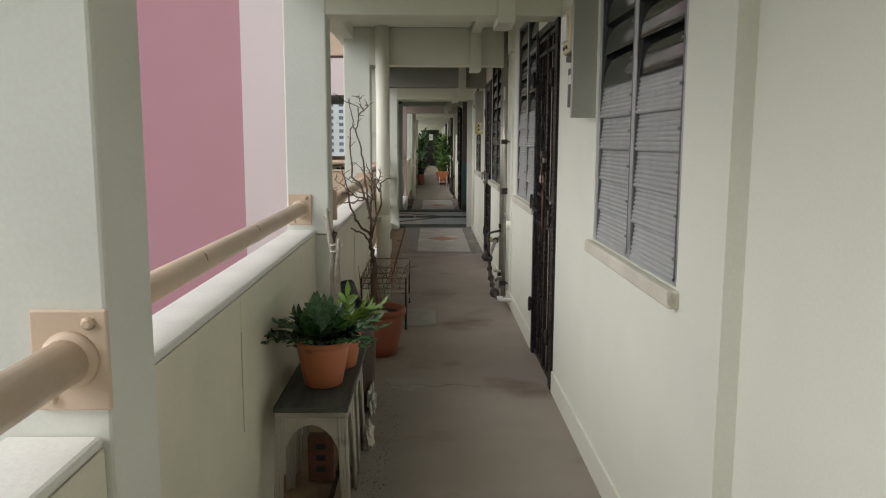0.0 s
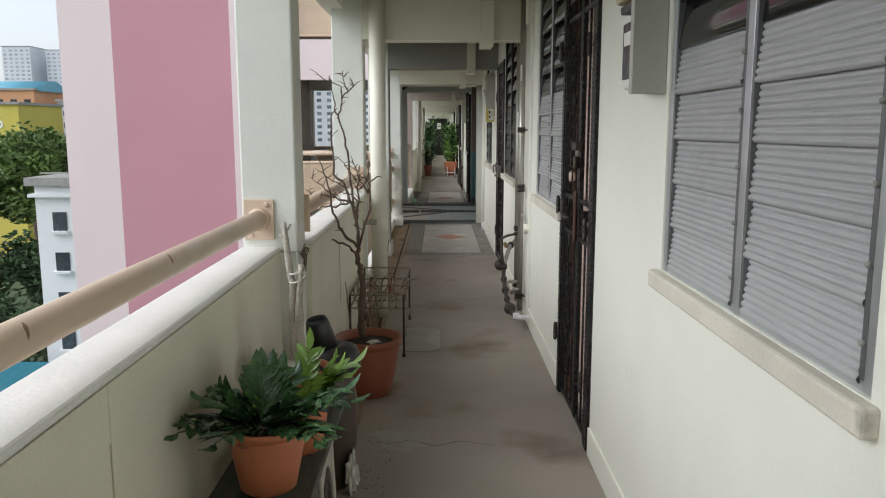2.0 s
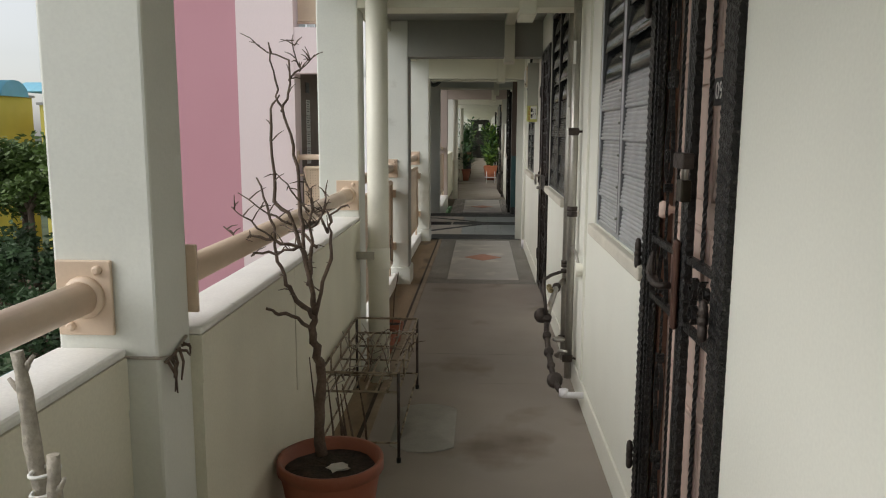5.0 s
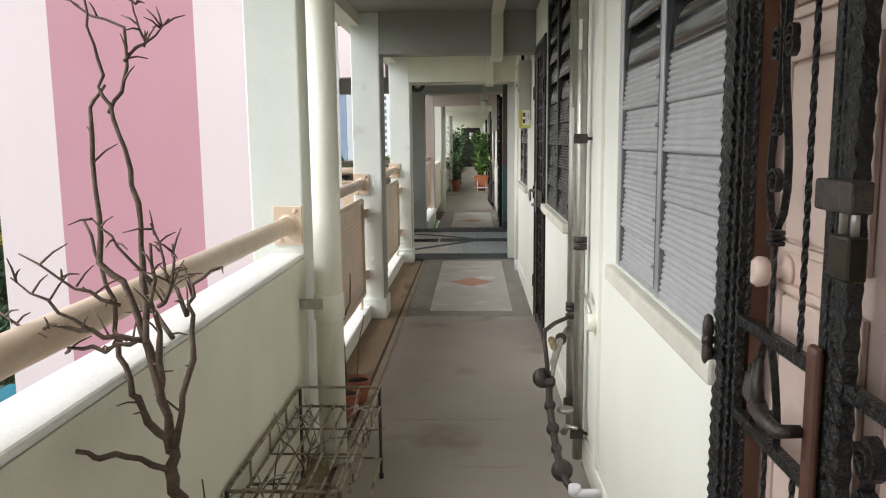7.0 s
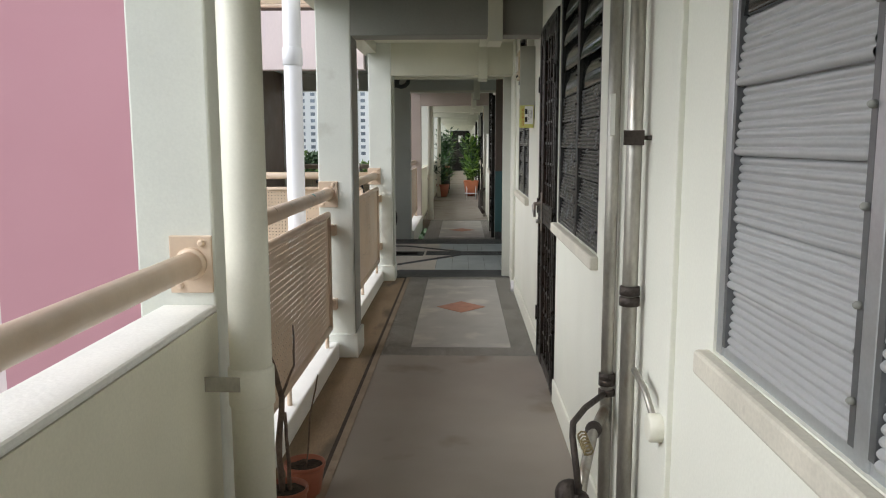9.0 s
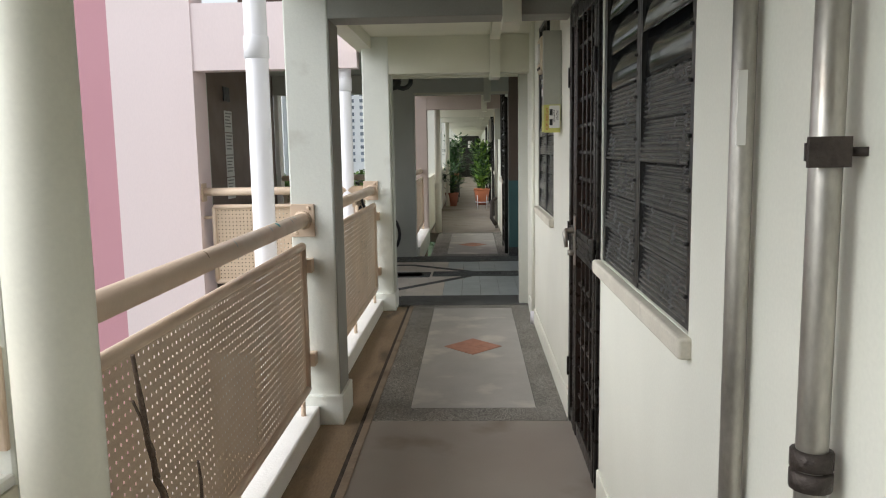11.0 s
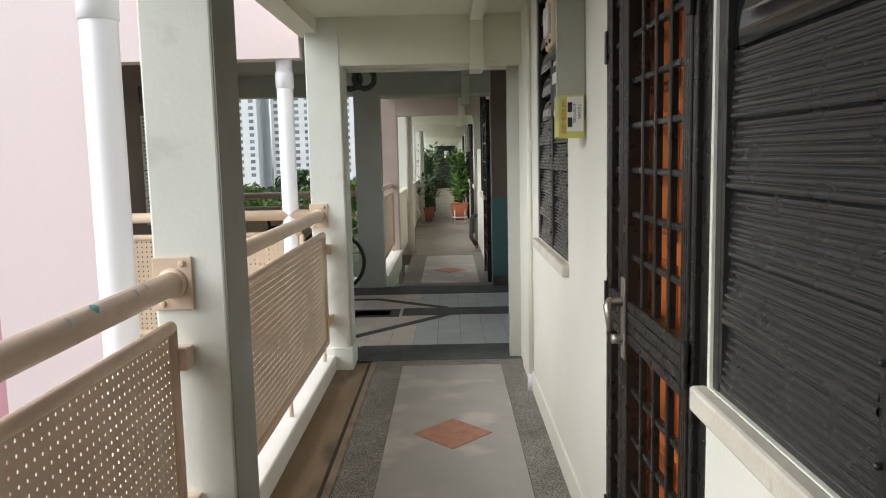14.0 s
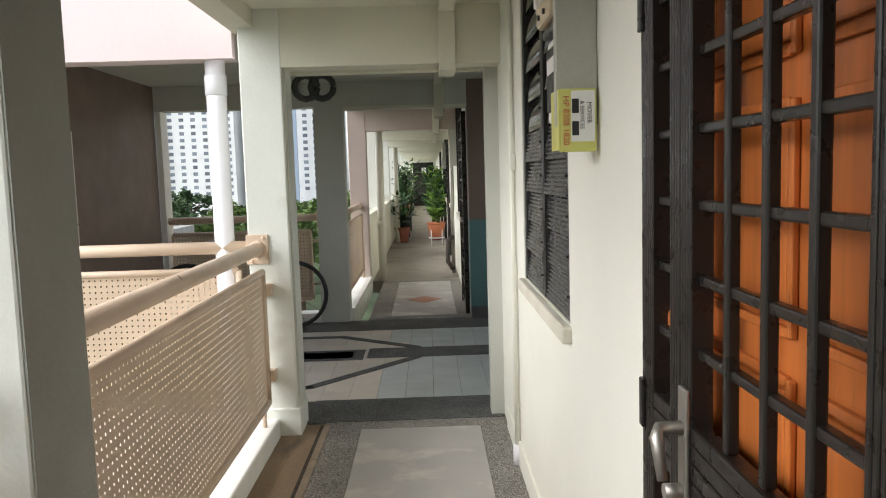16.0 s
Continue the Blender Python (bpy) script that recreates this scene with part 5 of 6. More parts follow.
# black plates on the solid face stand in for shade inside the holes
for k in range(3):
    part("brick_hole", box(-0.495, -0.455, 3.1185, 3.1205, 0.045 + 0.05 * k, 0.07 + 0.05 * k), BLACKPLASTIC, brick, "black plate for the dark inside of a hole")

# the large pot with a bare tree
pot(-0.358, 5.12, 0.0, 0.184, 0.325, TERRADARK, "large brown-red plastic pot with a bare tree", 0.66)
crumple("soil_litter", "bits of wrapper on the soil", "litter", -0.325, 5.1, 0.295, 0.05, 0.035, 0.012, PLASTICBAG, 6, 2)
tree = thing("bare_tree", "bare leafless small tree growing in a pot", "tree")


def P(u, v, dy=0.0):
    """Twig joint placed to fit the camera's view at u, v; dy adds depth."""
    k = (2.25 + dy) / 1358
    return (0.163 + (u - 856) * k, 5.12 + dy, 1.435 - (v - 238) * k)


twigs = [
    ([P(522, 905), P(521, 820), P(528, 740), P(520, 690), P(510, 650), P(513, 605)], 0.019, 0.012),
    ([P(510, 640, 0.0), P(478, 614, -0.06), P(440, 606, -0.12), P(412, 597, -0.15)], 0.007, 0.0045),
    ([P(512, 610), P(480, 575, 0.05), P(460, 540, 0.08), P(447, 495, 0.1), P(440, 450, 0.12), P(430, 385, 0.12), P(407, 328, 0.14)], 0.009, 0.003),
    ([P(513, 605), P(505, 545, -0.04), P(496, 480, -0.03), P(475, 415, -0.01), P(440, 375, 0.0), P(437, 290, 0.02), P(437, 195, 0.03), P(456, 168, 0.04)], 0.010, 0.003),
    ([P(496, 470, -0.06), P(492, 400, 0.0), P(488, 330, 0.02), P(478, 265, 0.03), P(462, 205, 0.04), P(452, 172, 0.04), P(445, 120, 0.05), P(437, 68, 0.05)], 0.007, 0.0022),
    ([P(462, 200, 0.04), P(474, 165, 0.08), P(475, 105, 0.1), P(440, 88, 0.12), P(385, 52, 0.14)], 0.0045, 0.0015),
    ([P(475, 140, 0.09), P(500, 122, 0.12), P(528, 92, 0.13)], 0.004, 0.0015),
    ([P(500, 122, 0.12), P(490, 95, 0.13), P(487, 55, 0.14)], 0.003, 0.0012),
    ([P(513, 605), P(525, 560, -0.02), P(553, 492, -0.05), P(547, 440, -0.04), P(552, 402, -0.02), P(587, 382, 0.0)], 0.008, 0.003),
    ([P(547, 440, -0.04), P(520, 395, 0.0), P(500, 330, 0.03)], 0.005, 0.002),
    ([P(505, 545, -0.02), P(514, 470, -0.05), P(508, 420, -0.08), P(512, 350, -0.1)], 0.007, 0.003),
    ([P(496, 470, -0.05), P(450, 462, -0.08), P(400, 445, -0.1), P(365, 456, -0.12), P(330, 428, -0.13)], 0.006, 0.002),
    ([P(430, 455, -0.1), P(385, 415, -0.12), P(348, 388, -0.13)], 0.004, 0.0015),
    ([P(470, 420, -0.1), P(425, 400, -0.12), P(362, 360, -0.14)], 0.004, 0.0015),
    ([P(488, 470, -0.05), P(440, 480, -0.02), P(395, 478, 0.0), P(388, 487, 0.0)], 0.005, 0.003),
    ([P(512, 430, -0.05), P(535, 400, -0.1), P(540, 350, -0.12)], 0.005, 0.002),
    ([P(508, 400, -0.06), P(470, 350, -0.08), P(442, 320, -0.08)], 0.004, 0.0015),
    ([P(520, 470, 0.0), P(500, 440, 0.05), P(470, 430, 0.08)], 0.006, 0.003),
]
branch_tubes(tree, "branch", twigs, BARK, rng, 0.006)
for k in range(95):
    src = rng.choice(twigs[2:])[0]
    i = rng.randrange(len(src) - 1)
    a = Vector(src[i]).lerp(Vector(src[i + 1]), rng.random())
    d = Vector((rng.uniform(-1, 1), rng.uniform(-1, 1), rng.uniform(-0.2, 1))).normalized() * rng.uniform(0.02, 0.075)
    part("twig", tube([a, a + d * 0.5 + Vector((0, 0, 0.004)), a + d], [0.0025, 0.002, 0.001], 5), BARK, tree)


# wire plant rack
def wire_rack(x0, x1, y0, y1, h):
    top = thing("plant_rack", "rusty cream wire plant rack with slats and dead stems", "rack")
    zs = h - 0.085

    def wire(name, pts, r):
        part(name, tube(pts, r, 7), RUSTY, top)
    for z, r in ((h, 0.006), (zs, 0.0055)):
        wire("frame_wire", [(x0, y0, z), (x1, y0, z), (x1, y1, z), (x0, y1, z), (x0, y0, z)], r)
    for x in (x0, x1):
        for y in (y0, y1):
            part("leg", tube([(x, y, 0.004), (x, y, h)], 0.007, 8), DARKIRON, top, "dark rusty leg")
            part("foot", lathe([(0.011, 0), (0.011, 0.02), (0.008, 0.024)], 8, (x, y, -0.0)), BLACKPLASTIC, top)
    for k in range(1, 7):
        x = x0 + (x1 - x0) * k / 7
        wire("slat", [(x, y0, zs + 0.006), (x + rng.uniform(-0.004, 0.004), (y0 + y1) / 2, zs + 0.004), (x, y1, zs + 0.006)], 0.0055)
    for k in range(1, 4):
        y = y0 + (y1 - y0) * k / 4
        wire("cross_wire", [(x0, y, zs - 0.006), (x1, y, zs - 0.006)], 0.0045)
        for x in (x0, x1):
            wire("upright", [(x, y, zs), (x, y, h)], 0.0045)
    wire("stretcher", [(x0, y0, 0.09), (x1, y0, 0.09)], 0.0045)
    wire("stretcher", [(x0, y1, 0.09), (x1, y1, 0.09)], 0.0045)
    for x in (x0, x1):
        wire("side_wire", [(x, y0, 0.09), (x, y1, 0.09)], 0.0045)
    return top


wire_rack(-0.535, -0.195, 5.80, 6.78, 0.405)
dead = thing("dead_stems", "tangle of dry plant stems in a wire rack", "plant")
for k in range(34):
    a = Vector((rng.uniform(-0.5, -0.22), rng.uniform(5.85, 6.7), 0.345))
    d = Vector((rng.uniform(-0.12, 0.12), rng.uniform(-0.3, 0.3), rng.uniform(0.0, 0.1)))
    part("stem", tube([a, a + d * 0.5 + Vector((0, 0, 0.02)), a + d], [0.003, 0.0025, 0.0015], 5), BARK if k % 2 else PALEBARK, dead)
for k in range(7):
    a = Vector((rng.uniform(-0.5, -0.3), rng.uniform(5.55, 5.78), 0.0))
    b = a + Vector((rng.uniform(-0.06, 0.03), rng.uniform(-0.05, 0.1), rng.uniform(0.35, 0.55)))
    part("stem", tube([a, a.lerp(b, 0.5) + Vector((0.01, 0, 0)), b], [0.006, 0.005, 0.002], 6), BARK, dead)

pot(-0.478, 7.52, -0.011, 0.085, 0.15, TERRADARK, "small brown-red pot with bare stems beside the downpipe", 0.7)
pot(-0.455, 7.76, -0.011, 0.085, 0.145, TERRADARK, "small brown-red pot with a bare twig", 0.7)
bare = thing("bare_shrub", "bare brown stems in a small pot", "plant")
branch_tubes(bare, "stem", [([(-0.49, 7.52, 0.11), (-0.50, 7.53, 0.3), (-0.49, 7.55, 0.48), (-0.52, 7.55, 0.60), (-0.53, 7.5, 0.72), (-0.545, 7.48, 0.86), (-0.55, 7.46, 1.02)], 0.013, 0.005),
                            ([(-0.53, 7.5, 0.72), (-0.50, 7.42, 0.82), (-0.51, 7.36, 0.95)], 0.006, 0.003), ([(-0.49, 7.55, 0.48), (-0.43, 7.5, 0.62), (-0.42, 7.46, 0.78)], 0.006, 0.003),
                            ([(-0.465, 7.53, 0.11), (-0.47, 7.54, 0.28), (-0.48, 7.55, 0.42)], 0.009, 0.006),
                            ([(-0.45, 7.76, 0.11), (-0.44, 7.82, 0.3), (-0.42, 7.9, 0.46)], 0.004, 0.003)], BARK, rng, 0.003)
string = thing("tied_cord", "frayed brown cord tied round a pillar", "cord")
cy = PILLARS[2]
part("loop", tube([(PO - 0.004, cy - 0.004, 0.925), (-0.570, cy - 0.004, 0.925), (-0.570, cy + 0.06, 0.91), (-0.570, cy + 0.15, 0.935)], 0.004, 6), PALEBARK, string)
for k in range(9):
    a = Vector((-0.567, cy + 0.01 + 0.014 * k, 0.91 + 0.002 * k))
    b = a + Vector((rng.uniform(0.0, 0.03), rng.uniform(-0.03, 0.06), rng.uniform(-0.09, 0.03)))
    part("loose_end", tube([a, a.lerp(b, 0.5) + Vector((0.008, 0, 0.006)), b], [0.004, 0.0035, 0.002], 5), BARK, string)
# ---------------------------------------------------------------- lobby floor and fittings
lobby_floor = tagged(new("floor_tiles"), "grey-green and beige lobby floor tiles with dark granite inlay", "floor", kind="structure")
ts = 0.193
tile_a = mesh_of("tile", box(0.0015, ts - 0.0015, 0.0015, ts - 0.0015, -0.006, 0.0), TILE)
tile_b = mesh_of("tile", box(0.0015, ts - 0.0015, 0.0015, ts - 0.0015, -0.006, 0.0), TILEPINK)
for i in range(24):
    for j in range(12):
        x, y = -2.44 + i * ts, 13.402 + j * ts
        wedge = x + ts / 2 < -0.05 - 0.0 + 0.75 * (abs(y + ts / 2 - 14.75) < 0.45) * 0.2
        piece("tile", tile_b if wedge else tile_a, lobby_floor, (x, y, 0.0))


def inlay(pts, w, material=None):
    bm = bmesh.new()
    for (ax, ay), (bx, by) in zip(pts, pts[1:]):
        d = Vector((bx - ax, by - ay, 0)).normalized()
        s = Vector((-d.y, d.x, 0)) * w / 2
        a, b = Vector((ax, ay, 0)) - d * w * 0.3, Vector((bx, by, 0)) + d * w * 0.3
        lo = [bm.verts.new(p) for p in (a - s, b - s, b + s, a + s)]
        hi = [bm.verts.new(v.co + Vector((0, 0, 0.004))) for v in lo]
        bm.faces.new(hi)
        for k in range(4):
            bm.faces.new((lo[k], lo[(k + 1) % 4], hi[(k + 1) % 4], hi[k]))
    part("inlay", bm, material or DARKGRAN, lobby_floor, "dark granite strip")


inlay([(-0.18, 14.74), (2.38, 14.74)], 0.34)
inlay([(-1.3, 15.46), (-0.57, 15.44), (0.12, 14.93)], 0.085)
inlay([(-1.3, 13.55), (-0.62, 13.74), (0.12, 14.55)], 0.085)
inlay([(-1.3, 14.7), (-0.42, 14.7)], 0.36)
inlay([(-1.25, 14.7), (-0.47, 14.7)], 0.22, mat("maroon_tile", (0.20, 0.13, 0.11), 0.4, spread=0.1, scale=8))


def cross_rail(x0, x1, y, name_label, panel=True):
    """Rail and perforated panel that run across, along x."""
    top = thing("cross_railing", name_label, "railing", "lobby railings")
    part("rail", tube([(x0 + 0.01, y, 1.09), (x1 - 0.01, y, 1.09)], 0.038, 16), RAILPAINT, top)
    for x, s in ((x0, 1), (x1, -1)):
        part("wall_plate", box(min(x, x + s * 0.012), max(x, x + s * 0.012), y - 0.06, y + 0.06, 1.0, 1.17, 0.003), RAILPAINT, top)
    if panel:
        a, b = x0 + 0.09, x1 - 0.09
        bm = perforated(a + 0.02, b - 0.02, 0.26, 0.93, 0.0, 0.034, 0.0048)
        for v in bm.verts:
            v.co = Vector((v.co.y, y, v.co.z))
        part("perforated_sheet", bm, PANELPAINT, top)
        for z in (0.24, 0.95):
            part("frame_tube", tube([(a, y, z), (b, y, z)], 0.021, 10), RAILPAINT, top)
        for x in (a, b):
            part("frame_tube", tube([(x, y, 0.24), (x, y, 0.95)], 0.02, 10), RAILPAINT, top)
        for z in (0.4, 0.85):
            for x, s in ((x0, 1), (x1, -1)):
                part("bracket", tube([(x, y, z), (x + s * 0.09, y, z)], 0.014, 8), RAILPAINT, top)
        for x in (a + 0.2, b - 0.2):
            part("foot", tube([(x, y, 0.09), (x, y, 0.24)], 0.013, 8), RAILPAINT, top)


cross_rail(-2.323, -0.80, 12.96, "beige rail and perforated panel closing the lift lobby")
cross_rail(-2.458, -0.872, 16.28, "beige rail and perforated panel at the back of the lobby")
structure("wing_jamb", box(-2.38, -2.327, 13.0, 13.22, -0.4, 2.19), LOBBYGREY, "grey jamb of the lobby opening", "jamb")
notice = thing("lobby_notice", "white paper notices on the brown lobby wall", "notice")
for k in range(4):
    sheet = part("sheet", box(-2.459, -2.456, 14.1, 14.36, 1.9 - 0.24 * (k + 1) + 0.01, 1.9 - 0.24 * k), PAPER, notice)
    for j in range(5):
        part("print_line", box(-2.456, -2.4545, 14.13, 14.33 - 0.03 * (j % 3), 1.865 - 0.24 * k - 0.035 * j, 1.878 - 0.24 * k - 0.035 * j), GREYBEAM, sheet)
part("dark_sign", box(-2.46, -2.45, 14.1, 14.3, 2.0, 2.15), BLACKPLASTIC, notice)
coil = thing("cable_coil", "coiled dark hoses hung under the lobby ceiling", "hose coil")
for k in range(2):
    bm = bmesh.new()
    add_tube(bm, [(-0.76 + 0.14 * k + 0.10 * math.cos(a * 0.5236), 15.1, 2.27 + 0.10 * math.sin(a * 0.5236)) for a in range(13)], 0.028, 8)
    part("loop", bm, mat("dark_rubber_hose", (0.06, 0.065, 0.06), 0.6, spread=0.2, scale=15), coil)
part("hanger", box(-0.84, -0.52, 15.08, 15.12, 2.37, SLAB + 0.001), STEEL, coil)
structure("lobby_trim_top", box(LX + 0.03, RX - 0.085, 12.995, 13.03, SOFFIT - 0.02, SOFFIT + 0.05, 0.004), CEIL, "cream moulding over the lobby opening", "trim")
structure("lobby_trim_far", box(-0.575, 0.675, LOB1 - 0.012, LOB1 - 0.001, 2.165, 2.195), CEIL, "cream moulding over the far opening", "trim")
trunking(LOB0 + 0.12, YEND - 0.05, [LOB1] + FAR_PILLARS)

# bicycle parked at the back rail
bike = thing("bicycle", "black bicycle parked along the lobby rail", "bicycle")
for cx in (-2.14, -1.10):
    bm = bmesh.new()
    add_tube(bm, [(cx + 0.32 * math.cos(a * math.tau / 28), 15.95, 0.345 + 0.32 * math.sin(a * math.tau / 28)) for a in range(29)], 0.021, 8, False)
    w = part("wheel", bm, BLACKPLASTIC, bike, "black tyre")
    for k in range(10):
        a = k * math.tau / 10
        part("spoke", tube([(cx, 15.95, 0.345), (cx + 0.3 * math.cos(a), 15.95, 0.345 + 0.3 * math.sin(a))], 0.003, 4), STEEL, w)
for pts in ([(-2.14, 15.95, 0.345), (-1.74, 15.95, 0.33), (-1.84, 15.95, 0.85)], [(-2.14, 15.95, 0.345), (-1.82, 15.95, 0.75), (-1.28, 15.95, 0.82)], [(-1.74, 15.95, 0.33), (-1.28, 15.95, 0.72)], [(-1.10, 15.95, 0.345), (-1.26, 15.95, 0.75), (-1.31, 15.95, 1.02)]):
    part("frame_tube", tube(pts, 0.016, 8), BLACKPLASTIC, bike)
part("handlebar", tube([(-1.29, 15.66, 1.03), (-1.32, 15.8, 1.05), (-1.31, 15.95, 1.03), (-1.32, 16.1, 1.05), (-1.29, 16.2, 1.03)], 0.014, 8), BLACKPLASTIC, bike)
part("saddle", lathe([(0.03, 0), (0.09, 0.02), (0.085, 0.05), (0.02, 0.06)], 14, (-1.86, 15.95, 0.85)), BLACKPLASTIC, bike)

# ---------------------------------------------------------------- far corridor fittings
FW1, FW2, FW3 = (17.3, 18.4, 1.0, 2.34), (20.6, 21.7, 1.0, 2.34), (24.0, 25.1, 1.0, 2.34)
for w_, n_ in ((FW1, "window_5"), (FW2, "window_6"), (FW3, "window_7")):
    ya, yb, za, zb = w_
    top = tagged(new(n_), "dark louvre window of a far flat", "window", kind="structure")
    part("pane", box(RX - 0.035, RX - 0.022, ya, yb, za, zb), DARKGLASS, top)
    for y in (ya, (ya + yb) / 2, yb):
        part("window_frame", box(RX - 0.05, RX - 0.022, y - 0.02, y + 0.02, za, zb), BLACKFRAME, top)
    part("window_sill", box(RX - 0.075, RX - 0.022, ya - 0.05, yb + 0.05, za - 0.07, za - 0.01), SILL, top)


def far_gate(y):
    top = thing("grille_gate", "dark grille gate of a far flat", "gate", "far gates")
    for a in (y, y + 0.86):
        part("gate_frame", box(RX - 0.07, RX - 0.022, a, a + 0.05, 0.002, 2.14), BLACKGATE, top)
    for k in range(1, 6):
        part("upright_bar", box(RX - 0.06, RX - 0.04, y + 0.05 + k * 0.135 - 0.01, y + 0.05 + k * 0.135 + 0.01, 0.05, 2.1), BLACKGATE, top)
    for k in range(10):
        part("cross_bar", box(RX - 0.062, RX - 0.036, y + 0.05, y + 0.86, 0.06 + k * 0.225, 0.08 + k * 0.225), BLACKGATE, top)
    part("door_behind", box(RX - 0.034, RX - 0.022, y + 0.05, y + 0.86, 0.002, 2.14), WOODDOOR if y < 18 else BROWNPAINT, top)


for y in (16.45, 22.4, 26.2, 30.5):
    far_gate(y)
for y in (18.75, 23.3):
    fb = thing("meter_box", "grey meter box on the far corridor wall", "meter box", "meter boxes")
    part("casing", box(RX - 0.13, RX - 0.022, y, y + 0.25, 1.6, 2.1, 0.004), GREYBOX, fb)
    part("cover", box(RX - 0.14, RX - 0.129, y + 0.03, y + 0.22, 1.85, 2.05, 0.003), BEIGEBOX, fb)
downpipe(-0.41, 19.30, 0.055, 0.0, SLAB + 0.01, PIPECREAM, "cream drain downpipe in the far corridor", (0.8,))
downpipe(-0.437, 25.5, 0.055, 0.0, SLAB + 0.01, PIPECREAM, "cream drain downpipe in the far corridor", (0.8,))
hr = thing("hand_rail", "thick beige painted round hand rail of the far corridor", "railing", "corridor rails")
part("rail", tube([(-0.69, LOB1 + 0.24, 1.09), (-0.69, FAR_PILLARS[0], 1.09)], 0.038, 14), RAILPAINT, hr)
fp = thing("railing_panel", "tan perforated metal railing panel of the far corridor", "railing", "corridor railing panels")
part("perforated_sheet", perforated(16.7, 18.9, 0.23, 0.95, -0.66, 0.05, 0.006), PANELPAINT, fp)
for z in (0.21, 0.97):
    part("frame_tube", tube([(-0.66, 16.68, z), (-0.66, 18.92, z)], 0.021, 8), RAILPAINT, fp)
for y in (16.68, 18.92):
    part("frame_tube", tube([(-0.66, y, 0.09), (-0.66, y, 0.97)], 0.02, 8), RAILPAINT, fp)
fv = thing("gas_risers", "dark gas riser and valves in the far corridor", "pipes")
part("riser", tube([(0.62, 19.9, 0.0), (0.62, 19.9, SLAB)], 0.03, 10), STEEL, fv)
part("valve", tube([(0.62, 19.9, 0.55), (0.54, 19.8, 0.5), (0.53, 19.7, 0.2), (0.6, 19.6, 0.1)], 0.035, 8), DARKIRON, fv)


def bushy(x, y, z0, h, spread, n, leaf_len, seed, label, share=0.25):
    """Dense leafy shrub: thin stems that carry many leaves."""
    top = thing("shrub", label, "plant", "far corridor plants")
    rg = random.Random(seed)
    for k in range(n):
        a, r = rg.uniform(0, math.tau), spread * rg.uniform(0.15, 1.0)
        zt = z0 + h * rg.uniform(0.45, 1.0)
        p0, p2 = Vector((x + 0.03 * math.cos(a), y + 0.03 * math.sin(a), z0)), Vector((x + r * math.cos(a), y + r * math.sin(a), zt))
        p1 = p0.lerp(p2, 0.5) + Vector((0, 0, 0.1 * h))
        bm = bmesh.new()
        add_tube(bm, [p0, p1, p2], [0.008, 0.006, 0.003], 5)
        for i in range(9):
            u = 0.25 + 0.75 * i / 8
            q = (p0.lerp(p1, u * 2) if u < 0.5 else p1.lerp(p2, u * 2 - 1))
            b = rg.uniform(0, math.tau)
            al = Vector((math.cos(b), math.sin(b), rg.uniform(-0.3, 0.7)))
            add_leaf(bm, q, al, al.cross(Vector((0, 0, 1))), leaf_len * rg.uniform(0.6, 1.2), leaf_len * 0.32)
        part("leafy_stem", bm, LEAFNEW if rg.random() < share else LEAF, top)


stand = thing("plant_stand", "white wire stand under an orange pot", "stand")
for a in range(4):
    part("leg", tube([(0.42 + 0.16 * math.cos(a * 1.571 + 0.78), 24.6 + 0.16 * math.sin(a * 1.571 + 0.78), 0.0), (0.42 + 0.16 * math.cos(a * 1.571 + 0.78), 24.6 + 0.16 * math.sin(a * 1.571 + 0.78), 0.34)], 0.012, 6), PIPEWHITE, stand)
part("ring", lathe([(0.15, 0.15), (0.165, 0.15), (0.165, 0.17), (0.15, 0.17)], 20, (0.42, 24.6, 0)), PIPEWHITE, stand)
pot(0.42, 24.6, 0.17, 0.2, 0.32, TERRA, "orange pot on a white stand in the far corridor")
pot(0.42, 25.9, 0.0, 0.2, 0.4, TERRADARK, "brown-red pot in the far corridor")
bushy(0.45, 24.6, 0.44, 0.75, 0.24, 22, 0.2, 31, "light green leafy shrub in an orange pot", 0.5)
bushy(0.42, 25.9, 0.35, 1.4, 0.3, 34, 0.26, 32, "tall green broad-leaved shrub in a pot", 0.3)
pot(-0.34, 25.6, 0.0, 0.18, 0.34, TERRADARK, "brown-red pot beside the far parapet")
pot(-0.34, 27.4, 0.5, 0.16, 0.28, TERRA, "orange pot on a shelf beside the far parapet")
shelf = thing("plant_shelf", "low wooden shelf holding pots by the far parapet", "shelf")
part("board", box(-0.52, -0.16, 26.9, 29.2, 0.46, 0.498), PLANK, shelf)
for y in (26.95, 29.1):
    part("support", box(-0.5, -0.2, y, y + 0.05, 0.0, 0.46), PLANK, shelf)
bushy(-0.34, 25.6, 0.3, 0.8, 0.3, 16, 0.2, 33, "dark leafy shrub beside the far parapet", 0.15)
bushy(-0.34, 27.4, 0.74, 1.1, 0.26, 26, 0.2, 34, "dark leafy shrub on a shelf by the far parapet", 0.15)
bushy(-0.30, 30.2, 0.0, 1.9, 0.25, 30, 0.22, 35, "tall dark shrub near the end of the corridor", 0.15)
bushy(0.40, 31.5, 0.0, 1.7, 0.25, 26, 0.22, 36, "tall shrub near the end of the corridor", 0.2)
end = thing("end_gate", "dark closed gate with a white notice at the corridor's end", "gate")
part("gate_leaf", box(-0.45, 0.55, YEND - 0.06, YEND - 0.003, 0.002, 2.1), BLACKGATE, end)
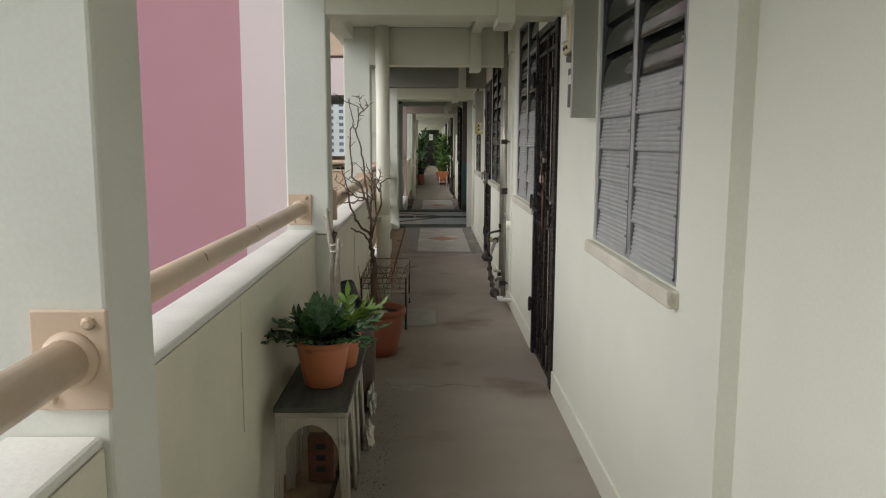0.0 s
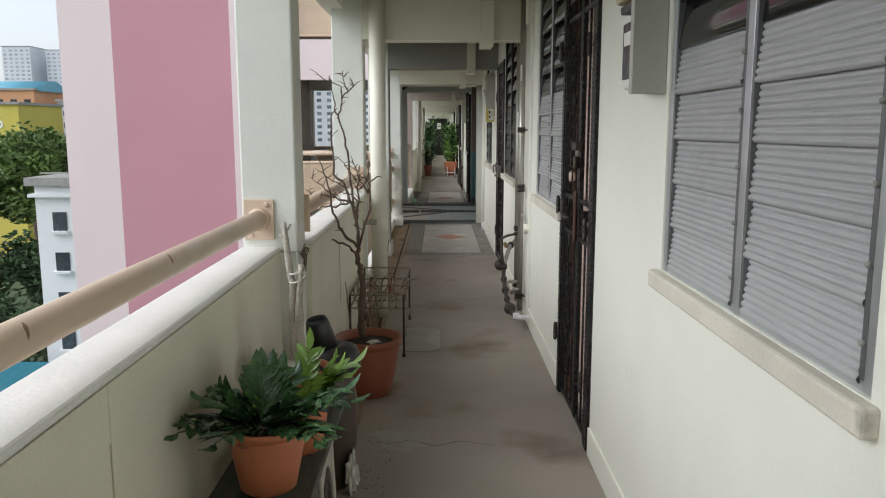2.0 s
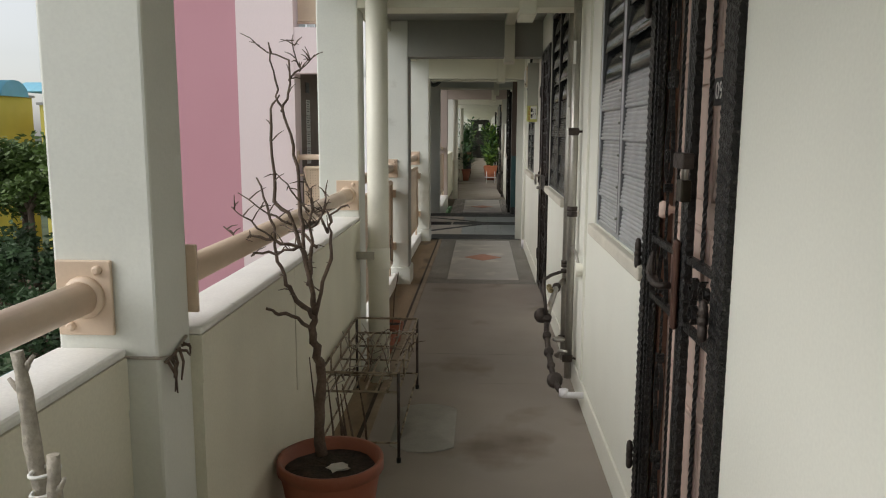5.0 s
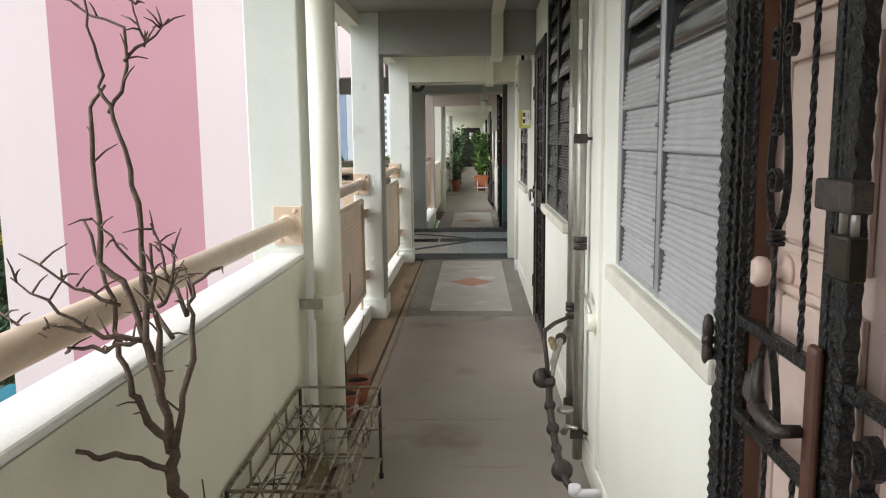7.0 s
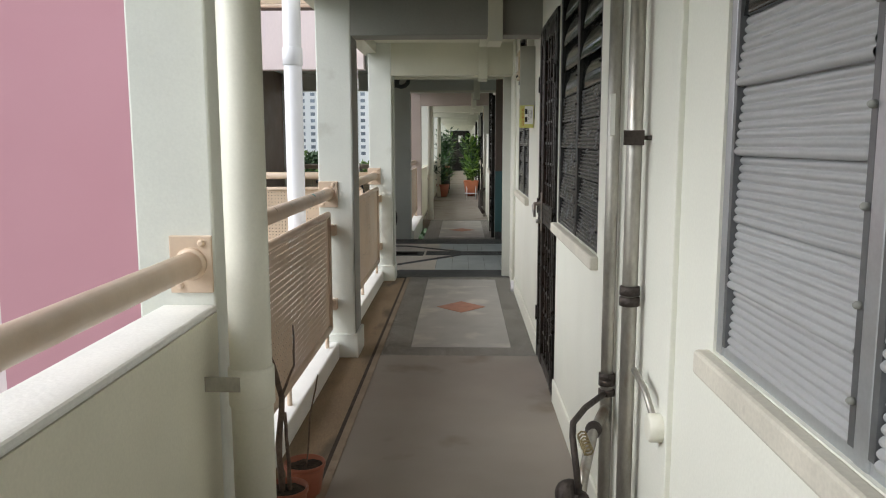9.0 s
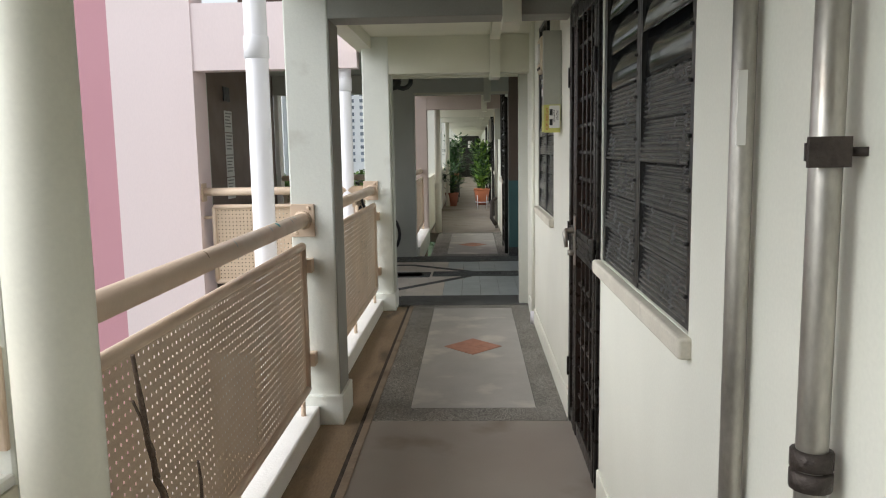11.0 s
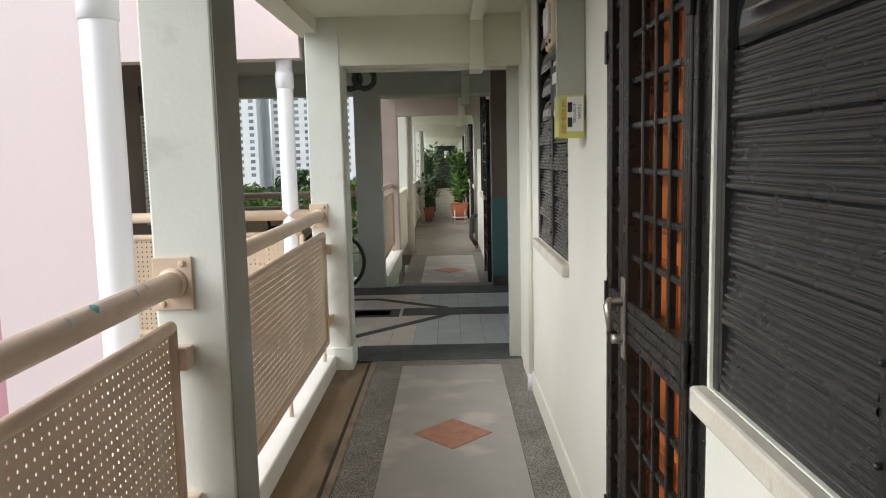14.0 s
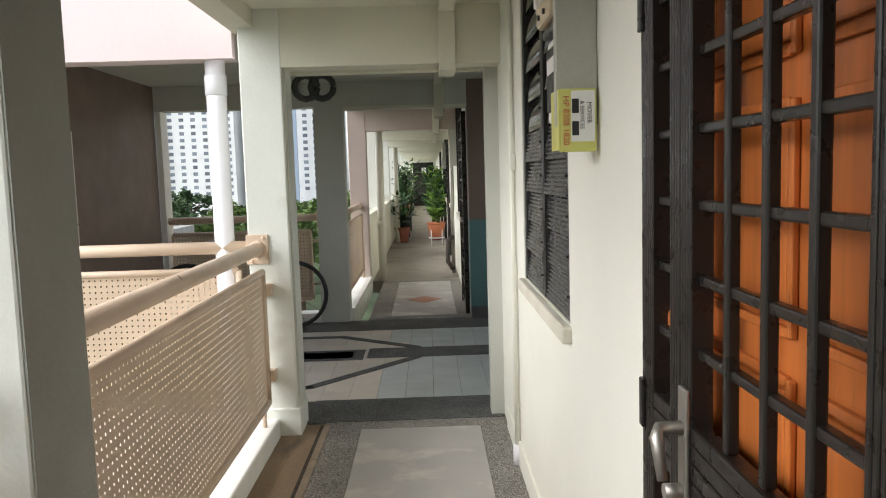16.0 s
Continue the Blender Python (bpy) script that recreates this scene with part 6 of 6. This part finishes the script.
for k in range(7):
    part("upright_bar", box(-0.40 + k * 0.145, -0.37 + k * 0.145, YEND - 0.09, YEND - 0.061, 0.05, 2.05), BLACKFRAME, end)
part("notice", box(-0.02, 0.2, YEND - 0.1, YEND - 0.092, 1.5, 1.85), PAPER, end, "white notice")

# ---------------------------------------------------------------- wing above and below
for k in range(-2, 4):
    if k == 0:
        continue
    z = k * STOREY
    up = tagged(new("wing_opening"), "open lobby of another storey with rail and panel", "facade", kind="structure")
    part("back_wall", box(-2.40, PO - 0.02, 14.6, 14.7, z + 0.16, z + 2.19), BROWNPAINT, up)
    part("rail", tube([(-2.4, 13.04, z + 1.09), (PO - 0.02, 13.04, z + 1.09)], 0.038, 10), RAILPAINT, up)
    part("panel", box(-2.3, PO - 0.1, 13.03, 13.045, z + 0.26, z + 0.95), PANELPAINT, up)
    for zz in (0.24, 0.96):
        part("frame_tube", tube([(-2.31, 13.04, z + zz), (PO - 0.09, 13.04, z + zz)], 0.02, 8), RAILPAINT, up)

# ---------------------------------------------------------------- the town beyond
WHITEFAC = mat("white_facade_paint", (0.84, 0.85, 0.85), 0.8, spread=0.05, scale=0.2, stain=(0.55, 0.55, 0.55), stain_at=0.64, stain_scale=0.3)
LILAC = mat("pale_lilac_facade_paint", (0.60, 0.60, 0.66), 0.8, spread=0.05, scale=0.2)
BLUEFAC = mat("grey_blue_facade_paint", (0.33, 0.40, 0.52), 0.8, spread=0.05, scale=0.2)
ORANGEFAC = mat("orange_facade_paint", (0.66, 0.36, 0.20), 0.8, spread=0.05, scale=0.2)
YELLOWFAC = mat("yellow_facade_paint", (0.66, 0.56, 0.12), 0.8, spread=0.05, scale=0.2)
BLUEROOF = mat("blue_metal_roof", (0.16, 0.44, 0.58), 0.5, spread=0.06, scale=0.4)
TEALROOF = mat("teal_corrugated_roof", (0.035, 0.19, 0.25), 0.5, spread=0.1, scale=0.5, stretch=(6, 1, 1))
WINDOW = mat("dark_window_glass", (0.05, 0.06, 0.07), 0.25, spread=0.2, scale=0.5, vary=0.4)
WINPALE = mat("grey_window_glass", (0.20, 0.23, 0.27), 0.3, spread=0.2, scale=0.5, vary=0.35)
CROWN = mat("street_tree_leaves", (0.10, 0.16, 0.035), 0.6, spread=0.4, scale=0.8, vary=0.2)
CROWNDARK = mat("dark_tree_leaves", (0.045, 0.085, 0.03), 0.6, spread=0.4, scale=0.8, vary=0.2)
# distance haze is put into these two paler colours
HAZETOWER = mat("hazed_distant_facade", (0.74, 0.77, 0.81), 0.8, spread=0.04, scale=0.1)
HAZEWIN = mat("hazed_distant_window", (0.46, 0.5, 0.55), 0.4, spread=0.1, scale=0.2, vary=0.15)
GRASS = mat("grass", (0.06, 0.085, 0.035), 0.9, spread=0.3, scale=0.1)


def building(name, label, x0, x1, y0, y1, z1, wall_mat, rows, cols, ww, wh, top_gap, step, win_mat=WINDOW, sills=True, roof=True, extra=None):
    """A block with window openings on the side that faces the corridor."""
    top = thing(name, label, "building")
    part("wall", box(x0, x1, y0, y1, -24, z1), wall_mat, top)
    if roof:
        part("roof", box(x0 - 0.4, x1 + 0.4, y0 - 0.4, y1 + 0.4, z1, z1 + 0.5), CONCRETE, top)
    if rows and cols:
        pane = mesh_of("window", box(-ww / 2, ww / 2, -0.06, 0.05, -wh / 2, wh / 2), win_mat)
        sill = mesh_of("sill", box(-ww / 2 - 0.1, ww / 2 + 0.1, -0.3, 0.05, -wh / 2 - 0.15, -wh / 2), WHITEFAC)
        for i in range(cols):
            for j in range(rows):
                x = x0 + (x1 - x0) * (i + 0.5) / cols
                ob = piece("window", pane, top, (x, y0, z1 - top_gap - j * step))
                if sills:
                    piece("sill", sill, ob)
    return top


# white slim block and low teal roof nearby
b = building("white_block", "white painted low block with small dark windows", -24.6, -16, 48, 60, -1.9, WHITEFAC, 5, 3, 0.85, 1.15, 2.2, 2.5)
part("cornice", box(-24.9, -15.7, 47.7, 60.3, -2.6, -2.4), WHITEFAC, b)
part("roof_rail", box(-24.3, -16.2, 48.2, 48.3, -1.2, -1.1), STEEL, b)
shed = thing("low_shed", "low shed with a teal corrugated roof", "building")
part("roof", box(-27, -20.2, 37, 46, -12.9, -12.4), TEALROOF, shed)
part("wall", box(-26.6, -20.6, 37.4, 45.6, -24, -12.9), CONCRETE, shed)
yb_ = building("yellow_block", "yellow block with large white number on its end wall", -84.5, -78.8, 148, 165, 6.2, YELLOWFAC, 0, 0, 1, 1, 1, 1)
text_part("6", 3.6, pose(-82.6, 147.9, 2.9, 90), WHITEFAC, yb_, label="large white digit")
text_part("3", 3.6, pose(-81.0, 147.9, -0.6, 90), WHITEFAC, yb_, label="large white digit")
ob_ = building("orange_block", "orange block with a curved blue roof", -97, -88, 172, 190, 10.0, ORANGEFAC, 2, 3, 1.4, 1.2, 2.5, 3.0)
bm = bmesh.new()
add_tube(bm, [(-104, 178, 9.0), (-86.5, 178, 9.0)], 5.2, 24)
for v in bm.verts:
    v.co.z = max(v.co.z, 10.0) if v.co.z > 9.0 else 9.9
    v.co.z = 10.0 + (v.co.z - 10.0) * 0.55
part("vault_roof", bm, BLUEROOF, ob_, "curved blue metal roof")
bb_ = building("blue_block", "block with blue and yellow bands", -104, -93, 146, 160, 8.0, YELLOWFAC, 2, 4, 1.6, 1.0, 3.0, 2.8)
bm = bmesh.new()
add_tube(bm, [(-106, 152, 8.0), (-91.5, 152, 8.0)], 4.5, 24)
for v in bm.verts:
    v.co.z = 8.0 + max(v.co.z - 8.0, 0) * 0.7
part("vault_roof", bm, BLUEROOF, bb_, "curved blue metal roof")
building("lilac_block", "pale lilac block with small windows and stepped roof", -82, -60, 170, 185, 7.5, LILAC, 7, 7, 1.0, 1.2, 2.5, 2.6)
building("orange_tower", "peach coloured block behind others", -84, -73, 192, 205, 14, ORANGEFAC, 2, 4, 1.2, 1.2, 2.5, 3)
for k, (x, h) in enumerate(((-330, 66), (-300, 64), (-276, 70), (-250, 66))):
    building("far_tower", "distant residential tower, paled by haze in its colour", x - 11, x + 11, 620 + 8 * (k % 2), 650, h, HAZETOWER, 18, 5, 2.4, 1.5, 3.0, 3.1, HAZEWIN, False)

# towers seen through the lobby
building("white_tower", "tall white residential tower with rows of windows", -150, -84, 350, 375, 62, WHITEFAC, 22, 13, 2.0, 1.5, 4.0, 2.95, WINPALE, False)
building("white_tower", "tall white residential tower with rows of windows", -79, -38, 356, 380, 66, WHITEFAC, 23, 9, 2.0, 1.5, 4.0, 2.95, WINPALE, False)
building("white_tower", "tall white residential tower beside another", -34, -8, 345, 375, 60, WHITEFAC, 21, 6, 2.0, 1.5, 4.0, 2.95, WINPALE, False)
for x in (-117, -59):
    part("blue_band", box(x - 2.5, x + 2.5, 348.6, 349.9, -20, 61), BLUEFAC, thing("facade_band", "grey-blue recessed band on a white tower", "facade band"))


def street_tree(x, y, zt, r, material, seed, leaves=2600, size=0.42):
    """Trunk, limbs and a ragged crown of separate leaves in clumps."""
    rg = random.Random(seed)
    top = thing("street_tree", "broad green street tree with an uneven crown", "tree", "street trees")
    zc = zt - r * 0.75
    bm = bmesh.new()
    add_tube(bm, [(x, y, -24), (x + 0.3, y, -16), (x, y, zc - r * 0.3)], [r * 0.09, r * 0.07, r * 0.05], 8)
    part("trunk", bm, BARK, top)
    clumps = []
    for k in range(26):
        a, e, d = rg.uniform(0, math.tau), rg.uniform(-0.6, 1.35), r * rg.uniform(0.45, 1.0)
        clumps.append((Vector((x + d * math.cos(a) * math.cos(e), y + d * math.sin(a) * math.cos(e), zc + 0.75 * d * math.sin(e))), r * rg.uniform(0.16, 0.34)))
    for c, _ in clumps[::3]:
        part("limb", tube([(x, y, zc - r * 0.35), Vector((x, y, zc)).lerp(c, 0.5), c], [r * 0.04, r * 0.025, r * 0.01], 6), BARK, top)
    n = leaves
    vs, fs = [], []
    for i in range(n):
        c, cr = clumps[rg.randrange(len(clumps))]
        d = Vector((rg.gauss(0, 1), rg.gauss(0, 1), rg.gauss(0, 0.8)))
        p = c + d.normalized() * cr * rg.uniform(0.5, 1.15)
        u = Vector((rg.uniform(-1, 1), rg.uniform(-1, 1), rg.uniform(-0.6, 0.6))).normalized() * size * rg.uniform(0.6, 1.3)
        w = u.cross(Vector((rg.uniform(-1, 1), rg.uniform(-1, 1), rg.uniform(-1, 1)))).normalized() * size * 0.45
        o = len(vs)
        vs += [p - u, p + w, p + u, p - w]
        fs.append((o, o + 1, o + 2, o + 3))
    me = bpy.data.meshes.new("crown")
    me.from_pydata(vs, [], fs)
    me.materials.append(material)
    crown = new("crown", me)
    crown.parent = top


street_tree(-31.5, 62, 1.2, 5.0, CROWN, 1, 6500, 0.28)
street_tree(-37.5, 64, 0.6, 5.5, CROWN, 2, 6500, 0.3)
street_tree(-33, 56, -6.0, 5.0, CROWNDARK, 6, 5200, 0.3)
street_tree(-31.0, 70, -1.0, 4.6, CROWN, 3, 3500, 0.32)
street_tree(-36.5, 90, -0.6, 3.8, CROWNDARK, 4, 3200, 0.3)
street_tree(-35.2, 61, 0.2, 4.6, CROWN, 8, 5500, 0.28)
street_tree(-40.5, 78, 0.6, 4.8, CROWNDARK, 9, 4500, 0.3)
street_tree(-29.5, 50, -9.0, 4.5, CROWNDARK, 5, 3500, 0.28)
rg = random.Random(77)
for k in range(16):
    street_tree(-75 + 5.0 * k + rg.uniform(-2, 2), 150 + rg.uniform(0, 60), -6.5 + rg.uniform(-2.5, 3.5), rg.uniform(5, 8), CROWN if k % 3 else CROWNDARK, 40 + k, 1300, 0.75)
for k in range(18):
    street_tree(-130 + 8.0 * k + rg.uniform(-2, 2), 250 + rg.uniform(0, 60), -5.5 + rg.uniform(-2.5, 4), rg.uniform(7, 11), CROWN if k % 2 else CROWNDARK, 70 + k, 1000, 1.2)
structure("ground_grass", box(-200, 60, 30, 345, -24, -23.9), GRASS, "green lawn far below", "ground")
